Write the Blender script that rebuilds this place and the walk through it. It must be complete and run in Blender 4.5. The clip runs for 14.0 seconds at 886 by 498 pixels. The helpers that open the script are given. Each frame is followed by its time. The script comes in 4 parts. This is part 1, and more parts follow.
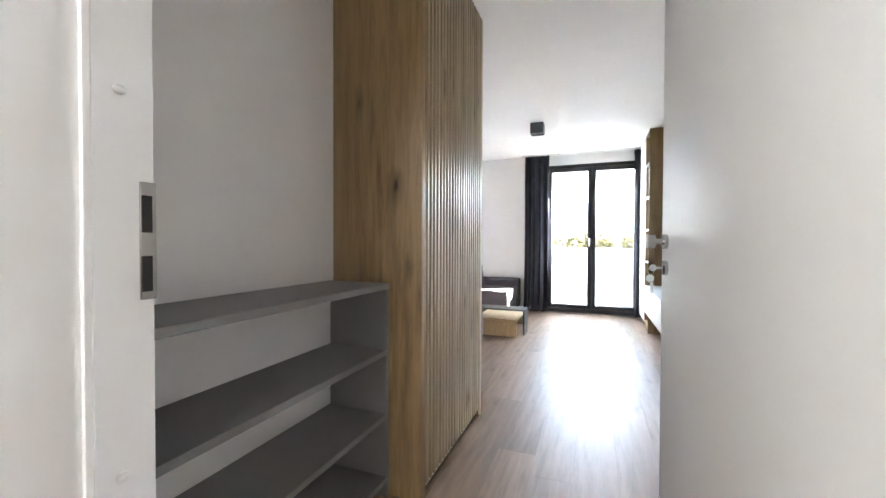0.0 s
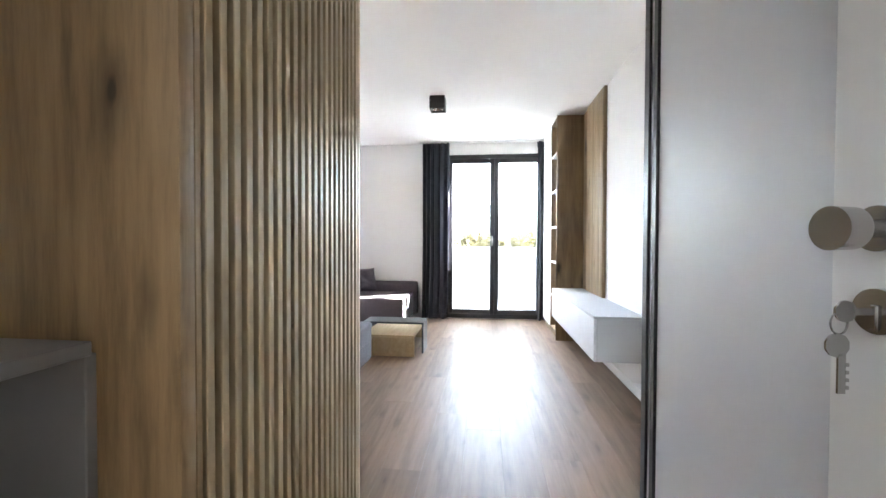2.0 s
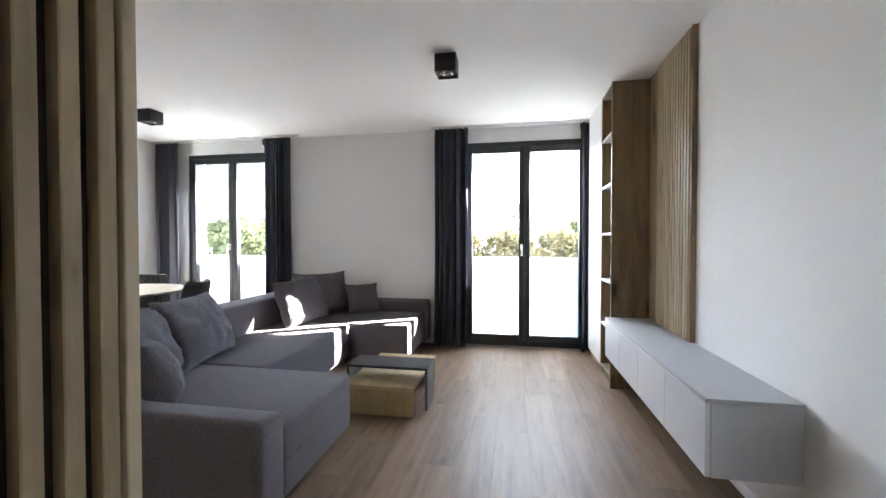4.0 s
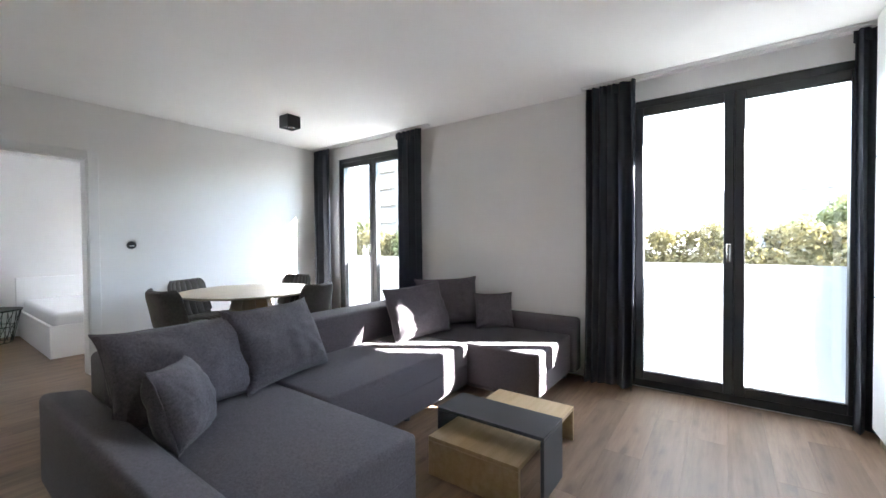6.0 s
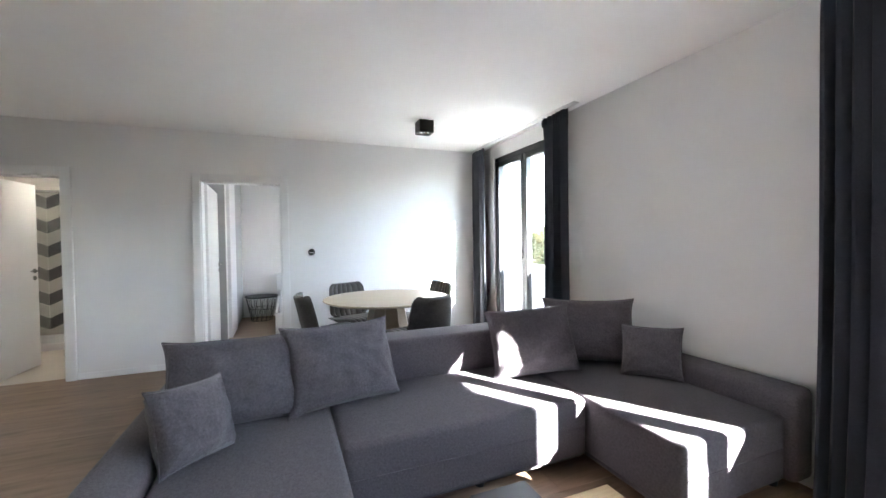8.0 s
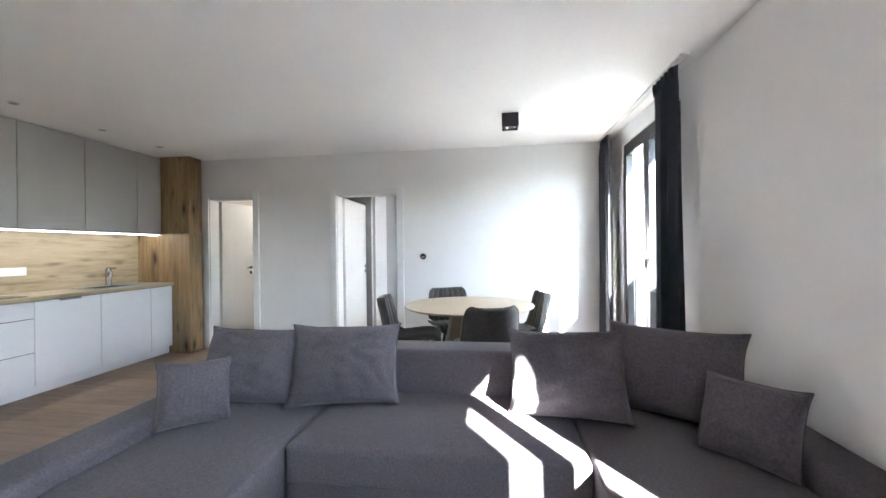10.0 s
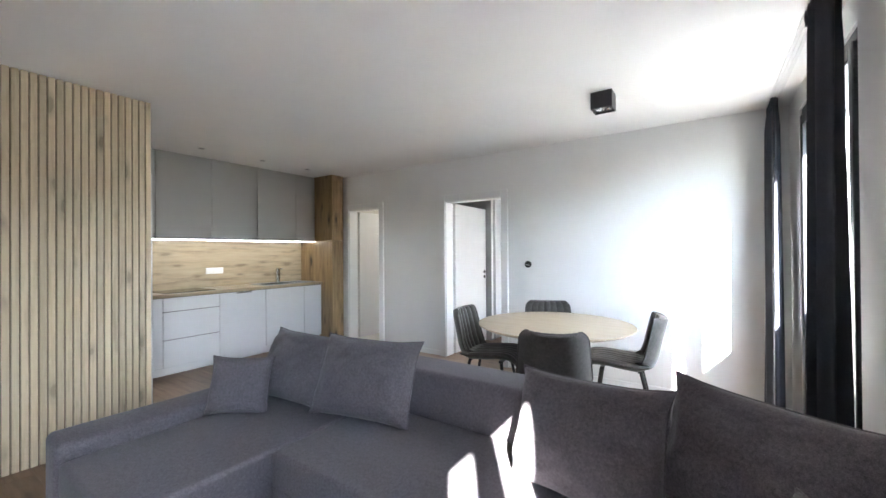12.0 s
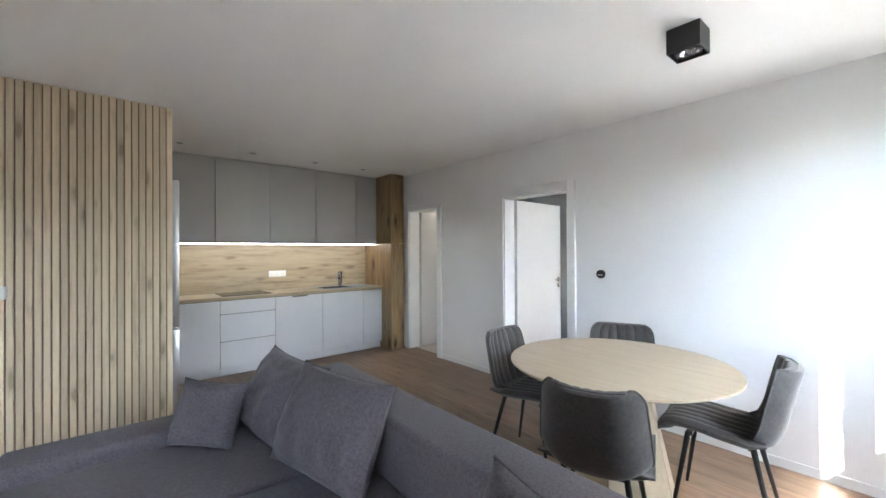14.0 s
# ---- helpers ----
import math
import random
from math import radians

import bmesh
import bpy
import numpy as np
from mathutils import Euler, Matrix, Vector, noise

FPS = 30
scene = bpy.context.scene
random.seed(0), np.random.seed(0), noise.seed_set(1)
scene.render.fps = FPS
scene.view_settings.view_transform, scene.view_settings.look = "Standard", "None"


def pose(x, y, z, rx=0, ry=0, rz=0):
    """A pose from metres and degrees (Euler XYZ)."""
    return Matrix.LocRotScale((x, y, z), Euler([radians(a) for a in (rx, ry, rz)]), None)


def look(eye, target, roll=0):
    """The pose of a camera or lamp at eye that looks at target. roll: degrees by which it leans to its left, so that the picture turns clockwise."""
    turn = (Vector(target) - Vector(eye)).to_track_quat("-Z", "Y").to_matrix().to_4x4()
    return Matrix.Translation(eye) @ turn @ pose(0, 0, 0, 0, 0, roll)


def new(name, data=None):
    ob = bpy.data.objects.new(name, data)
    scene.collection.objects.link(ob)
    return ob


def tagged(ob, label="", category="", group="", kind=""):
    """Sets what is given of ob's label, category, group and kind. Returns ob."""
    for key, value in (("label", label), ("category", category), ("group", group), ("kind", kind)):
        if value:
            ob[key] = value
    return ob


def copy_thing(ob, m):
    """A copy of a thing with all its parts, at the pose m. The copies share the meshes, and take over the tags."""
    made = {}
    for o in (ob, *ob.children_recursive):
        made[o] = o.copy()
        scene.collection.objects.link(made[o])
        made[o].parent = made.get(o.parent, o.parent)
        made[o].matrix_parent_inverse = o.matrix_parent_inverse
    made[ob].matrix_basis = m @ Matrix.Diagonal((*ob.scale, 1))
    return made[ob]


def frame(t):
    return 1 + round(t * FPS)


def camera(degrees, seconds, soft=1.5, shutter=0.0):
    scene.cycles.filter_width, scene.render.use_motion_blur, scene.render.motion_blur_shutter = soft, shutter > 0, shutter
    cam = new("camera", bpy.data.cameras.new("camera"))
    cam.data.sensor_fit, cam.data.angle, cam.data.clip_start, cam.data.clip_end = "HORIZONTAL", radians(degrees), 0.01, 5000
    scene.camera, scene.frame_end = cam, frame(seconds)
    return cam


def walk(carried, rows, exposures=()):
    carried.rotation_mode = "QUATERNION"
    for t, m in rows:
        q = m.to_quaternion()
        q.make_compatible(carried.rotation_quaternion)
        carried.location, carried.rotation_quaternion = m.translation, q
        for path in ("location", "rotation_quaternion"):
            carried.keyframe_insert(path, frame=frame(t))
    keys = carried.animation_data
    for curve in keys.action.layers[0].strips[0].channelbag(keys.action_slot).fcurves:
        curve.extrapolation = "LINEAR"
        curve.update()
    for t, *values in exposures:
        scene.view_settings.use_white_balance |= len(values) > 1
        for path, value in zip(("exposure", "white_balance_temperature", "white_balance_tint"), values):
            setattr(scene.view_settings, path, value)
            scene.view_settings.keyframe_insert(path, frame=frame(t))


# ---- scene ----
cam = camera(97.2, 14.0)
PATH = [
    (0, (0.07, 0.615, 1.086), (-0.654, 2.48, 1.055), 0.2),
    (0.5, (-0.014, 0.819, 1.074), (-0.546, 2.747, 1.047), -0.0),
    (1, (-0.078, 1.031, 1.076), (-0.458, 2.994, 1.047), 0.1),
    (1.5, (-0.101, 1.258, 1.068), (-0.372, 3.24, 1.036), 0.3),
    (2, (-0.1, 1.498, 1.078), (-0.315, 3.486, 1.044), 0.2),
    (4.5, (-0.107, 2.825, 1.197), (-0.585, 4.767, 1.159), -0.2),
    (5, (-0.093, 3.07, 1.196), (-0.784, 4.947, 1.161), -0.3),
    (5.5, (-0.078, 3.3, 1.201), (-1.012, 5.068, 1.162), -0.3),
    (6, (-0.033, 3.535, 1.194), (-1.201, 5.158, 1.157), -0.4),
    (6.5, (0.039, 3.795, 1.229), (-1.352, 5.231, 1.186), -0.5),
    (7, (0.075, 4.068, 1.242), (-1.502, 5.297, 1.2), -0.7),
    (7.5, (0.068, 4.334, 1.265), (-1.669, 5.324, 1.225), -0.9),
    (8, (0.065, 4.579, 1.289), (-1.791, 5.323, 1.248), -0.8),
    (10.5, (-0.087, 5.995, 1.268), (-2.019, 5.479, 1.278), -0.7),
    (11, (-0.188, 6.181, 1.28), (-2.047, 5.443, 1.293), -0.7),
    (11.5, (-0.376, 6.374, 1.319), (-2.134, 5.421, 1.327), -0.5),
    (12, (-0.594, 6.509, 1.334), (-2.248, 5.384, 1.345), -0.4),
    (12.5, (-0.832, 6.594, 1.36), (-2.376, 5.324, 1.369), -0.4),
    (13, (-1.075, 6.621, 1.372), (-2.519, 5.237, 1.379), -0.4),
    (13.5, (-1.297, 6.599, 1.38), (-2.653, 5.128, 1.385), -0.3),
    (14, (-1.453, 6.561, 1.395), (-2.747, 5.036, 1.403), -0.3),
]
walk(cam, [(t, look(eye, target, roll)) for t, eye, target, roll in PATH],
     [(0.0, 7.65, 6200, 9), (0.6, 7.75, 6200, 9), (1.5, 7.75, 6200, 9), (2.2, 7.4, 6200, 9), (4.4, 6.5, 6300, 10), (6.0, 6.35, 6250, 10), (8.2, 6.65, 6250, 10), (10.4, 6.75, 6250, 10), (12.0, 6.6, 6300, 10), (14.0, 6.45, 6350, 10)])

# ---- world, sun, lights ----
SUN_DIR = Vector((-1.55, -1.0, -1.08)).normalized()
world = bpy.data.worlds.new("sky")
scene.world = world
world.use_nodes = True
wn = world.node_tree
sky = wn.nodes.new("ShaderNodeTexSky")
sky.sky_type = "NISHITA"
sky.sun_disc = False
sky.sun_elevation = math.asin(-SUN_DIR.z)
sky.sun_rotation = math.atan2(-SUN_DIR.x, -SUN_DIR.y)
sky.air_density, sky.dust_density, sky.ozone_density = 1.0, 0.0, 0.6
wn.nodes["Background"].inputs[1].default_value = 0.15
wtc = wn.nodes.new("ShaderNodeTexCoord")
wmap = wn.nodes.new("ShaderNodeMapping")
wmap.inputs["Scale"].default_value = (1.0, 1.0, 3.5)
wcl = wn.nodes.new("ShaderNodeTexNoise")
wcl.inputs["Scale"].default_value, wcl.inputs["Detail"].default_value = 2.2, 7.0
wrm = wn.nodes.new("ShaderNodeValToRGB")
wrm.color_ramp.elements[0].position, wrm.color_ramp.elements[0].color = 0.36, (0.72, 0.72, 0.72, 1)
wrm.color_ramp.elements[1].position, wrm.color_ramp.elements[1].color = 0.64, (0.97, 0.97, 0.97, 1)
wmx = wn.nodes.new("ShaderNodeMix")
wmx.data_type = "RGBA"
wmx.inputs[7].default_value = (1.8, 1.9, 2.05, 1)      # thin bright cloud
wn.links.new(wtc.outputs["Generated"], wmap.inputs[0])
wn.links.new(wmap.outputs[0], wcl.inputs["Vector"])
wn.links.new(wcl.outputs["Fac"], wrm.inputs[0])
wn.links.new(wrm.outputs[0], wmx.inputs[0])
wn.links.new(sky.outputs[0], wmx.inputs[6])
wn.links.new(wmx.outputs[2], wn.nodes["Background"].inputs[0])
scene.cycles.max_bounces, scene.cycles.diffuse_bounces = 16, 10      # white rooms: light goes round many times
sun_data = bpy.data.lights.new("sun", "SUN")
sun_data.energy, sun_data.angle, sun_data.color = 2.4, radians(0.6), (1.0, 0.96, 0.91)
sun = new("sun", sun_data)
sun.matrix_basis = look((20, 20, 30), Vector((20, 20, 30)) + SUN_DIR)


# ---- materials ----
def material(name, base=(0.8, 0.8, 0.8), rough=0.6, metal=0.0):
    m = bpy.data.materials.new(name)
    m.use_nodes = True
    b = m.node_tree.nodes["Principled BSDF"]
    b.inputs["Base Color"].default_value = (*base, 1)
    b.inputs["Roughness"].default_value = rough
    b.inputs["Metallic"].default_value = metal
    return m, m.node_tree, b


def node(nt, kind, **inputs):
    n = nt.nodes.new(kind)
    for k, v in inputs.items():
        n.inputs[k.replace("_", " ")].default_value = v
    return n


def coords(nt, scale=(1, 1, 1), random_shift=True):
    """Object coordinates, scaled, shifted by each object's own random number."""
    tc = nt.nodes.new("ShaderNodeTexCoord")
    mp = nt.nodes.new("ShaderNodeMapping")
    mp.inputs["Scale"].default_value = scale
    nt.links.new(tc.outputs["Object"], mp.inputs["Vector"])
    if random_shift:
        oi = nt.nodes.new("ShaderNodeObjectInfo")
        mul = nt.nodes.new("ShaderNodeMath")
        mul.operation = "MULTIPLY"
        mul.inputs[1].default_value = 37.0
        nt.links.new(oi.outputs["Random"], mul.inputs[0])
        nt.links.new(mul.outputs[0], mp.inputs["Location"])
    return mp.outputs[0]


def ramp(nt, fac, stops):
    r = nt.nodes.new("ShaderNodeValToRGB")
    els = r.color_ramp.elements
    while len(els) < len(stops):
        els.new(0.5)
    for e, (p, c) in zip(els, stops):
        e.position, e.color = p, (*c, 1)
    nt.links.new(fac, r.inputs[0])
    return r.outputs[0]


def bump(nt, height, bsdf, strength=0.2, dist=0.002):
    b = nt.nodes.new("ShaderNodeBump")
    b.inputs["Strength"].default_value = strength
    b.inputs["Distance"].default_value = dist
    nt.links.new(height, b.inputs["Height"])
    nt.links.new(b.outputs[0], bsdf.inputs["Normal"])


def noise_tex(nt, vec, scale, detail=6.0, rough=0.6):
    n = nt.nodes.new("ShaderNodeTexNoise")
    n.inputs["Scale"].default_value = scale
    n.inputs["Detail"].default_value = detail
    n.inputs["Roughness"].default_value = rough
    nt.links.new(vec, n.inputs["Vector"])
    return n.outputs["Fac"]


def mix_color(nt, fac, a, b, mode="MIX"):
    m = nt.nodes.new("ShaderNodeMix")
    m.data_type, m.blend_type = "RGBA", mode
    for sock, val in ((m.inputs[0], fac), (m.inputs[6], a), (m.inputs[7], b)):
        if isinstance(val, (int, float)):
            sock.default_value = val
        elif isinstance(val, tuple):
            sock.default_value = (*val, 1)
        else:
            nt.links.new(val, sock)
    return m.outputs[2]


def paint(name, base, rough=0.7, var=0.06, grain=180.0, relief=0.15):
    m, nt, b = material(name, base, rough)
    v = coords(nt, random_shift=False)
    dark = tuple(c * (1 - var) for c in base)
    c = ramp(nt, noise_tex(nt, v, 1.3, 4), [(0.3, dark), (0.7, base)])
    nt.links.new(c, b.inputs["Base Color"])
    bump(nt, noise_tex(nt, v, grain, 4), b, relief, 0.001)
    return m


def wood(name, light, mid, dark, axis="z", knots=0.5, rough=0.5, per_piece=0.25, knot_scale=6.5):
    """Planed timber with grain along one axis, dark knots and a tone of its own for each piece."""
    m, nt, b = material(name, mid, rough)
    k = {"x": (0.09, 1, 1), "y": (1, 0.09, 1), "z": (1, 1, 0.09)}[axis]
    v = coords(nt, k)
    streak = noise_tex(nt, v, 26.0, 8, 0.65)
    c = ramp(nt, streak, [(0.28, dark), (0.5, mid), (0.72, light)])
    broad = noise_tex(nt, v, 5.0, 3)
    c = mix_color(nt, ramp(nt, broad, [(0.35, (0.0,) * 3), (0.75, (0.6,) * 3)]), c, mid)
    if knots:
        sx = nt.nodes.new("ShaderNodeSeparateXYZ")
        nt.links.new(coords(nt), sx.inputs[0])
        along = "XYZ"["xyz".index(axis)]
        across = [q for q in "XYZ" if q != along]
        add = nt.nodes.new("ShaderNodeMath")
        nt.links.new(sx.outputs[across[0]], add.inputs[0])
        nt.links.new(sx.outputs[across[1]], add.inputs[1])
        mul = nt.nodes.new("ShaderNodeMath")
        mul.operation = "MULTIPLY"
        mul.inputs[1].default_value = 0.33
        nt.links.new(sx.outputs[along], mul.inputs[0])
        cb = nt.nodes.new("ShaderNodeCombineXYZ")
        nt.links.new(add.outputs[0], cb.inputs[0])
        nt.links.new(mul.outputs[0], cb.inputs[1])
        warp = nt.nodes.new("ShaderNodeVectorMath")
        warp.operation = "MULTIPLY_ADD"
        wn2 = nt.nodes.new("ShaderNodeTexNoise")
        wn2.inputs["Scale"].default_value = 22.0
        nt.links.new(cb.outputs[0], wn2.inputs["Vector"])
        nt.links.new(wn2.outputs["Color"], warp.inputs[0])
        warp.inputs[1].default_value = (0.025, 0.025, 0.025)
        nt.links.new(cb.outputs[0], warp.inputs[2])
        vo = nt.nodes.new("ShaderNodeTexVoronoi")
        vo.voronoi_dimensions = "2D"
        vo.inputs["Scale"].default_value = knot_scale
        nt.links.new(warp.outputs[0], vo.inputs["Vector"])
        sc = nt.nodes.new("ShaderNodeSeparateColor")
        nt.links.new(vo.outputs["Color"], sc.inputs[0])
        size = nt.nodes.new("ShaderNodeMath")
        size.operation = "MULTIPLY_ADD"
        size.inputs[1].default_value = 0.2
        nt.links.new(sc.outputs[0], size.inputs[0])
        nt.links.new(vo.outputs["Distance"], size.inputs[2])
        kn = ramp(nt, size.outputs[0], [(0.1, (knots,) * 3), (0.13, (knots * 0.55,) * 3), (0.26, (0.0,) * 3)])
        c = mix_color(nt, kn, c, tuple(x * 0.2 for x in dark))
    oi = nt.nodes.new("ShaderNodeObjectInfo")
    tone = ramp(nt, oi.outputs["Random"], [(0.0, (1 - per_piece,) * 3), (1.0, (1 + per_piece * 0.5,) * 3)])
    c = mix_color(nt, 1.0, c, tone, "MULTIPLY")
    nt.links.new(c, b.inputs["Base Color"])
    bump(nt, streak, b, 0.12, 0.001)
    return m


def fabric(name, base, scale=900.0, var=0.35, relief=0.4, sheen=0.25, through_light=0.0):
    m, nt, b = material(name, base, 0.95)
    v = coords(nt)
    fine = noise_tex(nt, v, scale, 3, 0.7)
    mid = noise_tex(nt, v, scale / 4.5, 4, 0.7)
    lo, hi = tuple(c * (1 - var) for c in base), tuple(c * (1 + var) for c in base)
    c = ramp(nt, fine, [(0.3, lo), (0.7, hi)])
    c = mix_color(nt, 0.4, c, ramp(nt, mid, [(0.3, lo), (0.7, hi)]))
    nt.links.new(c, b.inputs["Base Color"])
    b.inputs["Sheen Weight"].default_value = sheen
    bump(nt, fine, b, relief, 0.001)
    if through_light:
        tl = nt.nodes.new("ShaderNodeBsdfTranslucent")
        mx = nt.nodes.new("ShaderNodeMixShader")
        mx.inputs[0].default_value = through_light
        nt.links.new(c, tl.inputs[0])
        nt.links.new(b.outputs[0], mx.inputs[1])
        nt.links.new(tl.outputs[0], mx.inputs[2])
        nt.links.new(mx.outputs[0], nt.nodes["Material Output"].inputs[0])
    return m


WALL = paint("white_wall_paint", (0.8, 0.795, 0.787), 0.75, 0.04)
CEIL = paint("white_ceiling_paint", (0.88, 0.874, 0.865), 0.8, 0.03)
WHITE = paint("white_lacquer", (0.8, 0.8, 0.8), 0.35, 0.02, 60, 0.05)
WARMWHITE = paint("satin_white_door", (0.74, 0.73, 0.72), 0.55, 0.03, 60, 0.05)
GREY = paint("light_grey_laminate", (0.46, 0.47, 0.485), 0.52, 0.04, 300, 0.06)
UNITGREY = paint("warm_grey_front", (0.42, 0.42, 0.405), 0.5, 0.04, 300, 0.06)
MIDGREY = paint("mid_grey_laminate", (0.3, 0.305, 0.31), 0.5, 0.05, 300, 0.06)
PALE = paint("pale_grey_front", (0.6, 0.605, 0.625), 0.42, 0.03, 300, 0.05)
SHOEGREY = paint("stone_grey_board", (0.215, 0.215, 0.212), 0.5, 0.06, 200, 0.1)
DARKTOP = paint("anthracite_board", (0.045, 0.047, 0.052), 0.4, 0.1, 300, 0.05)
BLACK = paint("black_powder_coat", (0.012, 0.012, 0.014), 0.42, 0.2, 400, 0.1)
FRAME = paint("anthracite_window_frame", (0.028, 0.03, 0.034), 0.38, 0.1, 300, 0.05)
OAK_Z = wood("knotty_oak_upright", (0.34, 0.235, 0.122), (0.25, 0.166, 0.082), (0.105, 0.064, 0.03), "z", 0.95, knot_scale=4.6)
OAK_X = wood("knotty_oak_lengthwise", (0.43, 0.355, 0.245), (0.35, 0.282, 0.185), (0.19, 0.145, 0.092), "x", 0.45)
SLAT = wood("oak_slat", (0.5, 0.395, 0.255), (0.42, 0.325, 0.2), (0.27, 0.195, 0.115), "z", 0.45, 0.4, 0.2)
# slat oak lightened to make up for weak light on the living panel
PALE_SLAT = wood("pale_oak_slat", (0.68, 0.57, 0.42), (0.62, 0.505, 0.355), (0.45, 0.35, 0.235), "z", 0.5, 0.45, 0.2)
OAK_Y = wood("light_oak_board", (0.58, 0.45, 0.28), (0.5, 0.37, 0.21), (0.4, 0.28, 0.15), "y", 0.0)
TABLE_OAK = wood("pale_oak_table", (0.45, 0.375, 0.27), (0.41, 0.335, 0.235), (0.36, 0.285, 0.195), "y", 0.0, 0.45, 0.05)
FLOOR = wood("brown_oak_laminate", (0.268, 0.188, 0.128), (0.212, 0.143, 0.094), (0.135, 0.088, 0.057), "y", 0.3, 0.45, 0.16)
FLOOR.node_tree.nodes["Principled BSDF"].inputs["Specular IOR Level"].default_value = 0.27
SOFA = fabric("charcoal_sofa_weave", (0.092, 0.082, 0.092), 420, 0.75, 0.7, 0.1)
PILLOW = fabric("charcoal_cushion_weave", (0.09, 0.08, 0.09), 380, 0.8, 0.7, 0.1)
CURTAIN = fabric("slate_curtain_cloth", (0.056, 0.061, 0.08), 600, 0.3, 0.3, 0.2, 0.42)
VELVET = fabric("grey_brown_velvet", (0.058, 0.053, 0.049), 60, 0.4, 0.15, 0.28)
SHEET = fabric("white_cotton", (0.75, 0.76, 0.78), 500, 0.05, 0.2)
PLASTIC = paint("white_plastic", (0.75, 0.75, 0.74), 0.35, 0.02, 100, 0.02)
# near-black: shade of gaps and recesses put into the colour
SHADOWGAP = paint("recess_shade", (0.02, 0.02, 0.02), 0.9)
CHROME = material("brushed_steel", (0.5, 0.49, 0.48), 0.24, 1.0)[0]
STEEL = material("fridge_steel", (0.55, 0.55, 0.56), 0.35, 1.0)[0]
SINK = material("sink_steel", (0.32, 0.33, 0.34), 0.38, 1.0)[0]
REFLECTOR = material("lamp_reflector", (0.8, 0.8, 0.8), 0.15, 1.0)[0]
HOB = material("black_hob_glass", (0.015, 0.015, 0.016), 0.08)[0]
BEIGE = paint("beige_stone_tile", (0.55, 0.5, 0.42), 0.4, 0.15, 30, 0.05)
TILE_BLACK = paint("black_tile", (0.02, 0.02, 0.022), 0.3)
TILE_GREY = paint("grey_tile", (0.2, 0.19, 0.18), 0.35, 0.2)
TILE_WHITE = paint("cream_tile", (0.6, 0.57, 0.51), 0.35, 0.1)
CONCRETE = paint("pale_render", (0.62, 0.62, 0.63), 0.85, 0.1, 40, 0.3)
REVEAL = paint("grey_reveal_render", (0.3, 0.31, 0.33), 0.8, 0.08, 60, 0.2)
# ground colour raised to bounce daylight up to the ceiling
BOUNCE_GROUND = paint("light_bounce_ground", (0.11, 0.106, 0.095), 0.9, 0.25, 3, 0.3)
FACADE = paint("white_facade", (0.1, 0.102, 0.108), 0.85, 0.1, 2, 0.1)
FACADE_WIN = material("facade_window_glass", (0.07, 0.08, 0.1), 0.3)[0]
BALCONY = paint("balcony_parapet", (0.2, 0.19, 0.16), 0.8, 0.2, 5)
BARK = paint("tree_bark", (0.08, 0.06, 0.045), 0.9, 0.3, 20, 0.6)


def leaf_material(name, a, b2):
    m, nt, b = material(name, a, 0.75)
    g = nt.nodes.new("ShaderNodeNewGeometry")
    c = ramp(nt, g.outputs["Random Per Island"], [(0.0, a), (1.0, b2)])
    nt.links.new(c, b.inputs["Base Color"])
    tl = nt.nodes.new("ShaderNodeBsdfTranslucent")
    mx = nt.nodes.new("ShaderNodeMixShader")
    mx.inputs[0].default_value = 0.4
    nt.links.new(ramp(nt, g.outputs["Random Per Island"], [(0.0, tuple(1.3 * x for x in a)), (1.0, tuple(1.4 * x for x in b2))]), tl.inputs[0])
    nt.links.new(b.outputs[0], mx.inputs[1])
    nt.links.new(tl.outputs[0], mx.inputs[2])
    nt.links.new(mx.outputs[0], nt.nodes["Material Output"].inputs[0])
    return m


LEAF_GREEN = leaf_material("green_leaves", (0.042, 0.05, 0.018), (0.062, 0.068, 0.026))
LEAF_GOLD = leaf_material("autumn_leaves", (0.052, 0.048, 0.018), (0.08, 0.065, 0.026))


def glass_material(name, tint, gloss):
    m = bpy.data.materials.new(name)
    m.use_nodes = True
    nt = m.node_tree
    out = nt.nodes["Material Output"]
    nt.nodes.remove(nt.nodes["Principled BSDF"])
    tr, gl, mx = (nt.nodes.new(k) for k in ("ShaderNodeBsdfTransparent", "ShaderNodeBsdfGlossy", "ShaderNodeMixShader"))
    tr.inputs[0].default_value = (*tint, 1)
    gl.inputs["Roughness"].default_value = 0.0
    mx.inputs[0].default_value = gloss
    nt.links.new(tr.outputs[0], mx.inputs[1])
    nt.links.new(gl.outputs[0], mx.inputs[2])
    nt.links.new(mx.outputs[0], out.inputs[0])
    return m


GLASS = glass_material("clear_window_glass", (0.96, 0.97, 0.97), 0.05)
FROST = bpy.data.materials.new("frosted_window_film")
FROST.use_nodes = True
fn = FROST.node_tree
fn.nodes.remove(fn.nodes["Principled BSDF"])
ft = fn.nodes.new("ShaderNodeBsdfTranslucent")
ft.inputs[0].default_value = (0.38, 0.39, 0.4, 1)
fd = fn.nodes.new("ShaderNodeBsdfDiffuse")
fd.inputs[0].default_value = (0.8, 0.81, 0.82, 1)
fm = fn.nodes.new("ShaderNodeMixShader")
fm.inputs[0].default_value = 0.25
fn.links.new(ft.outputs[0], fm.inputs[1])
fn.links.new(fd.outputs[0], fm.inputs[2])
fn.links.new(fm.outputs[0], fn.nodes["Material Output"].inputs[0])


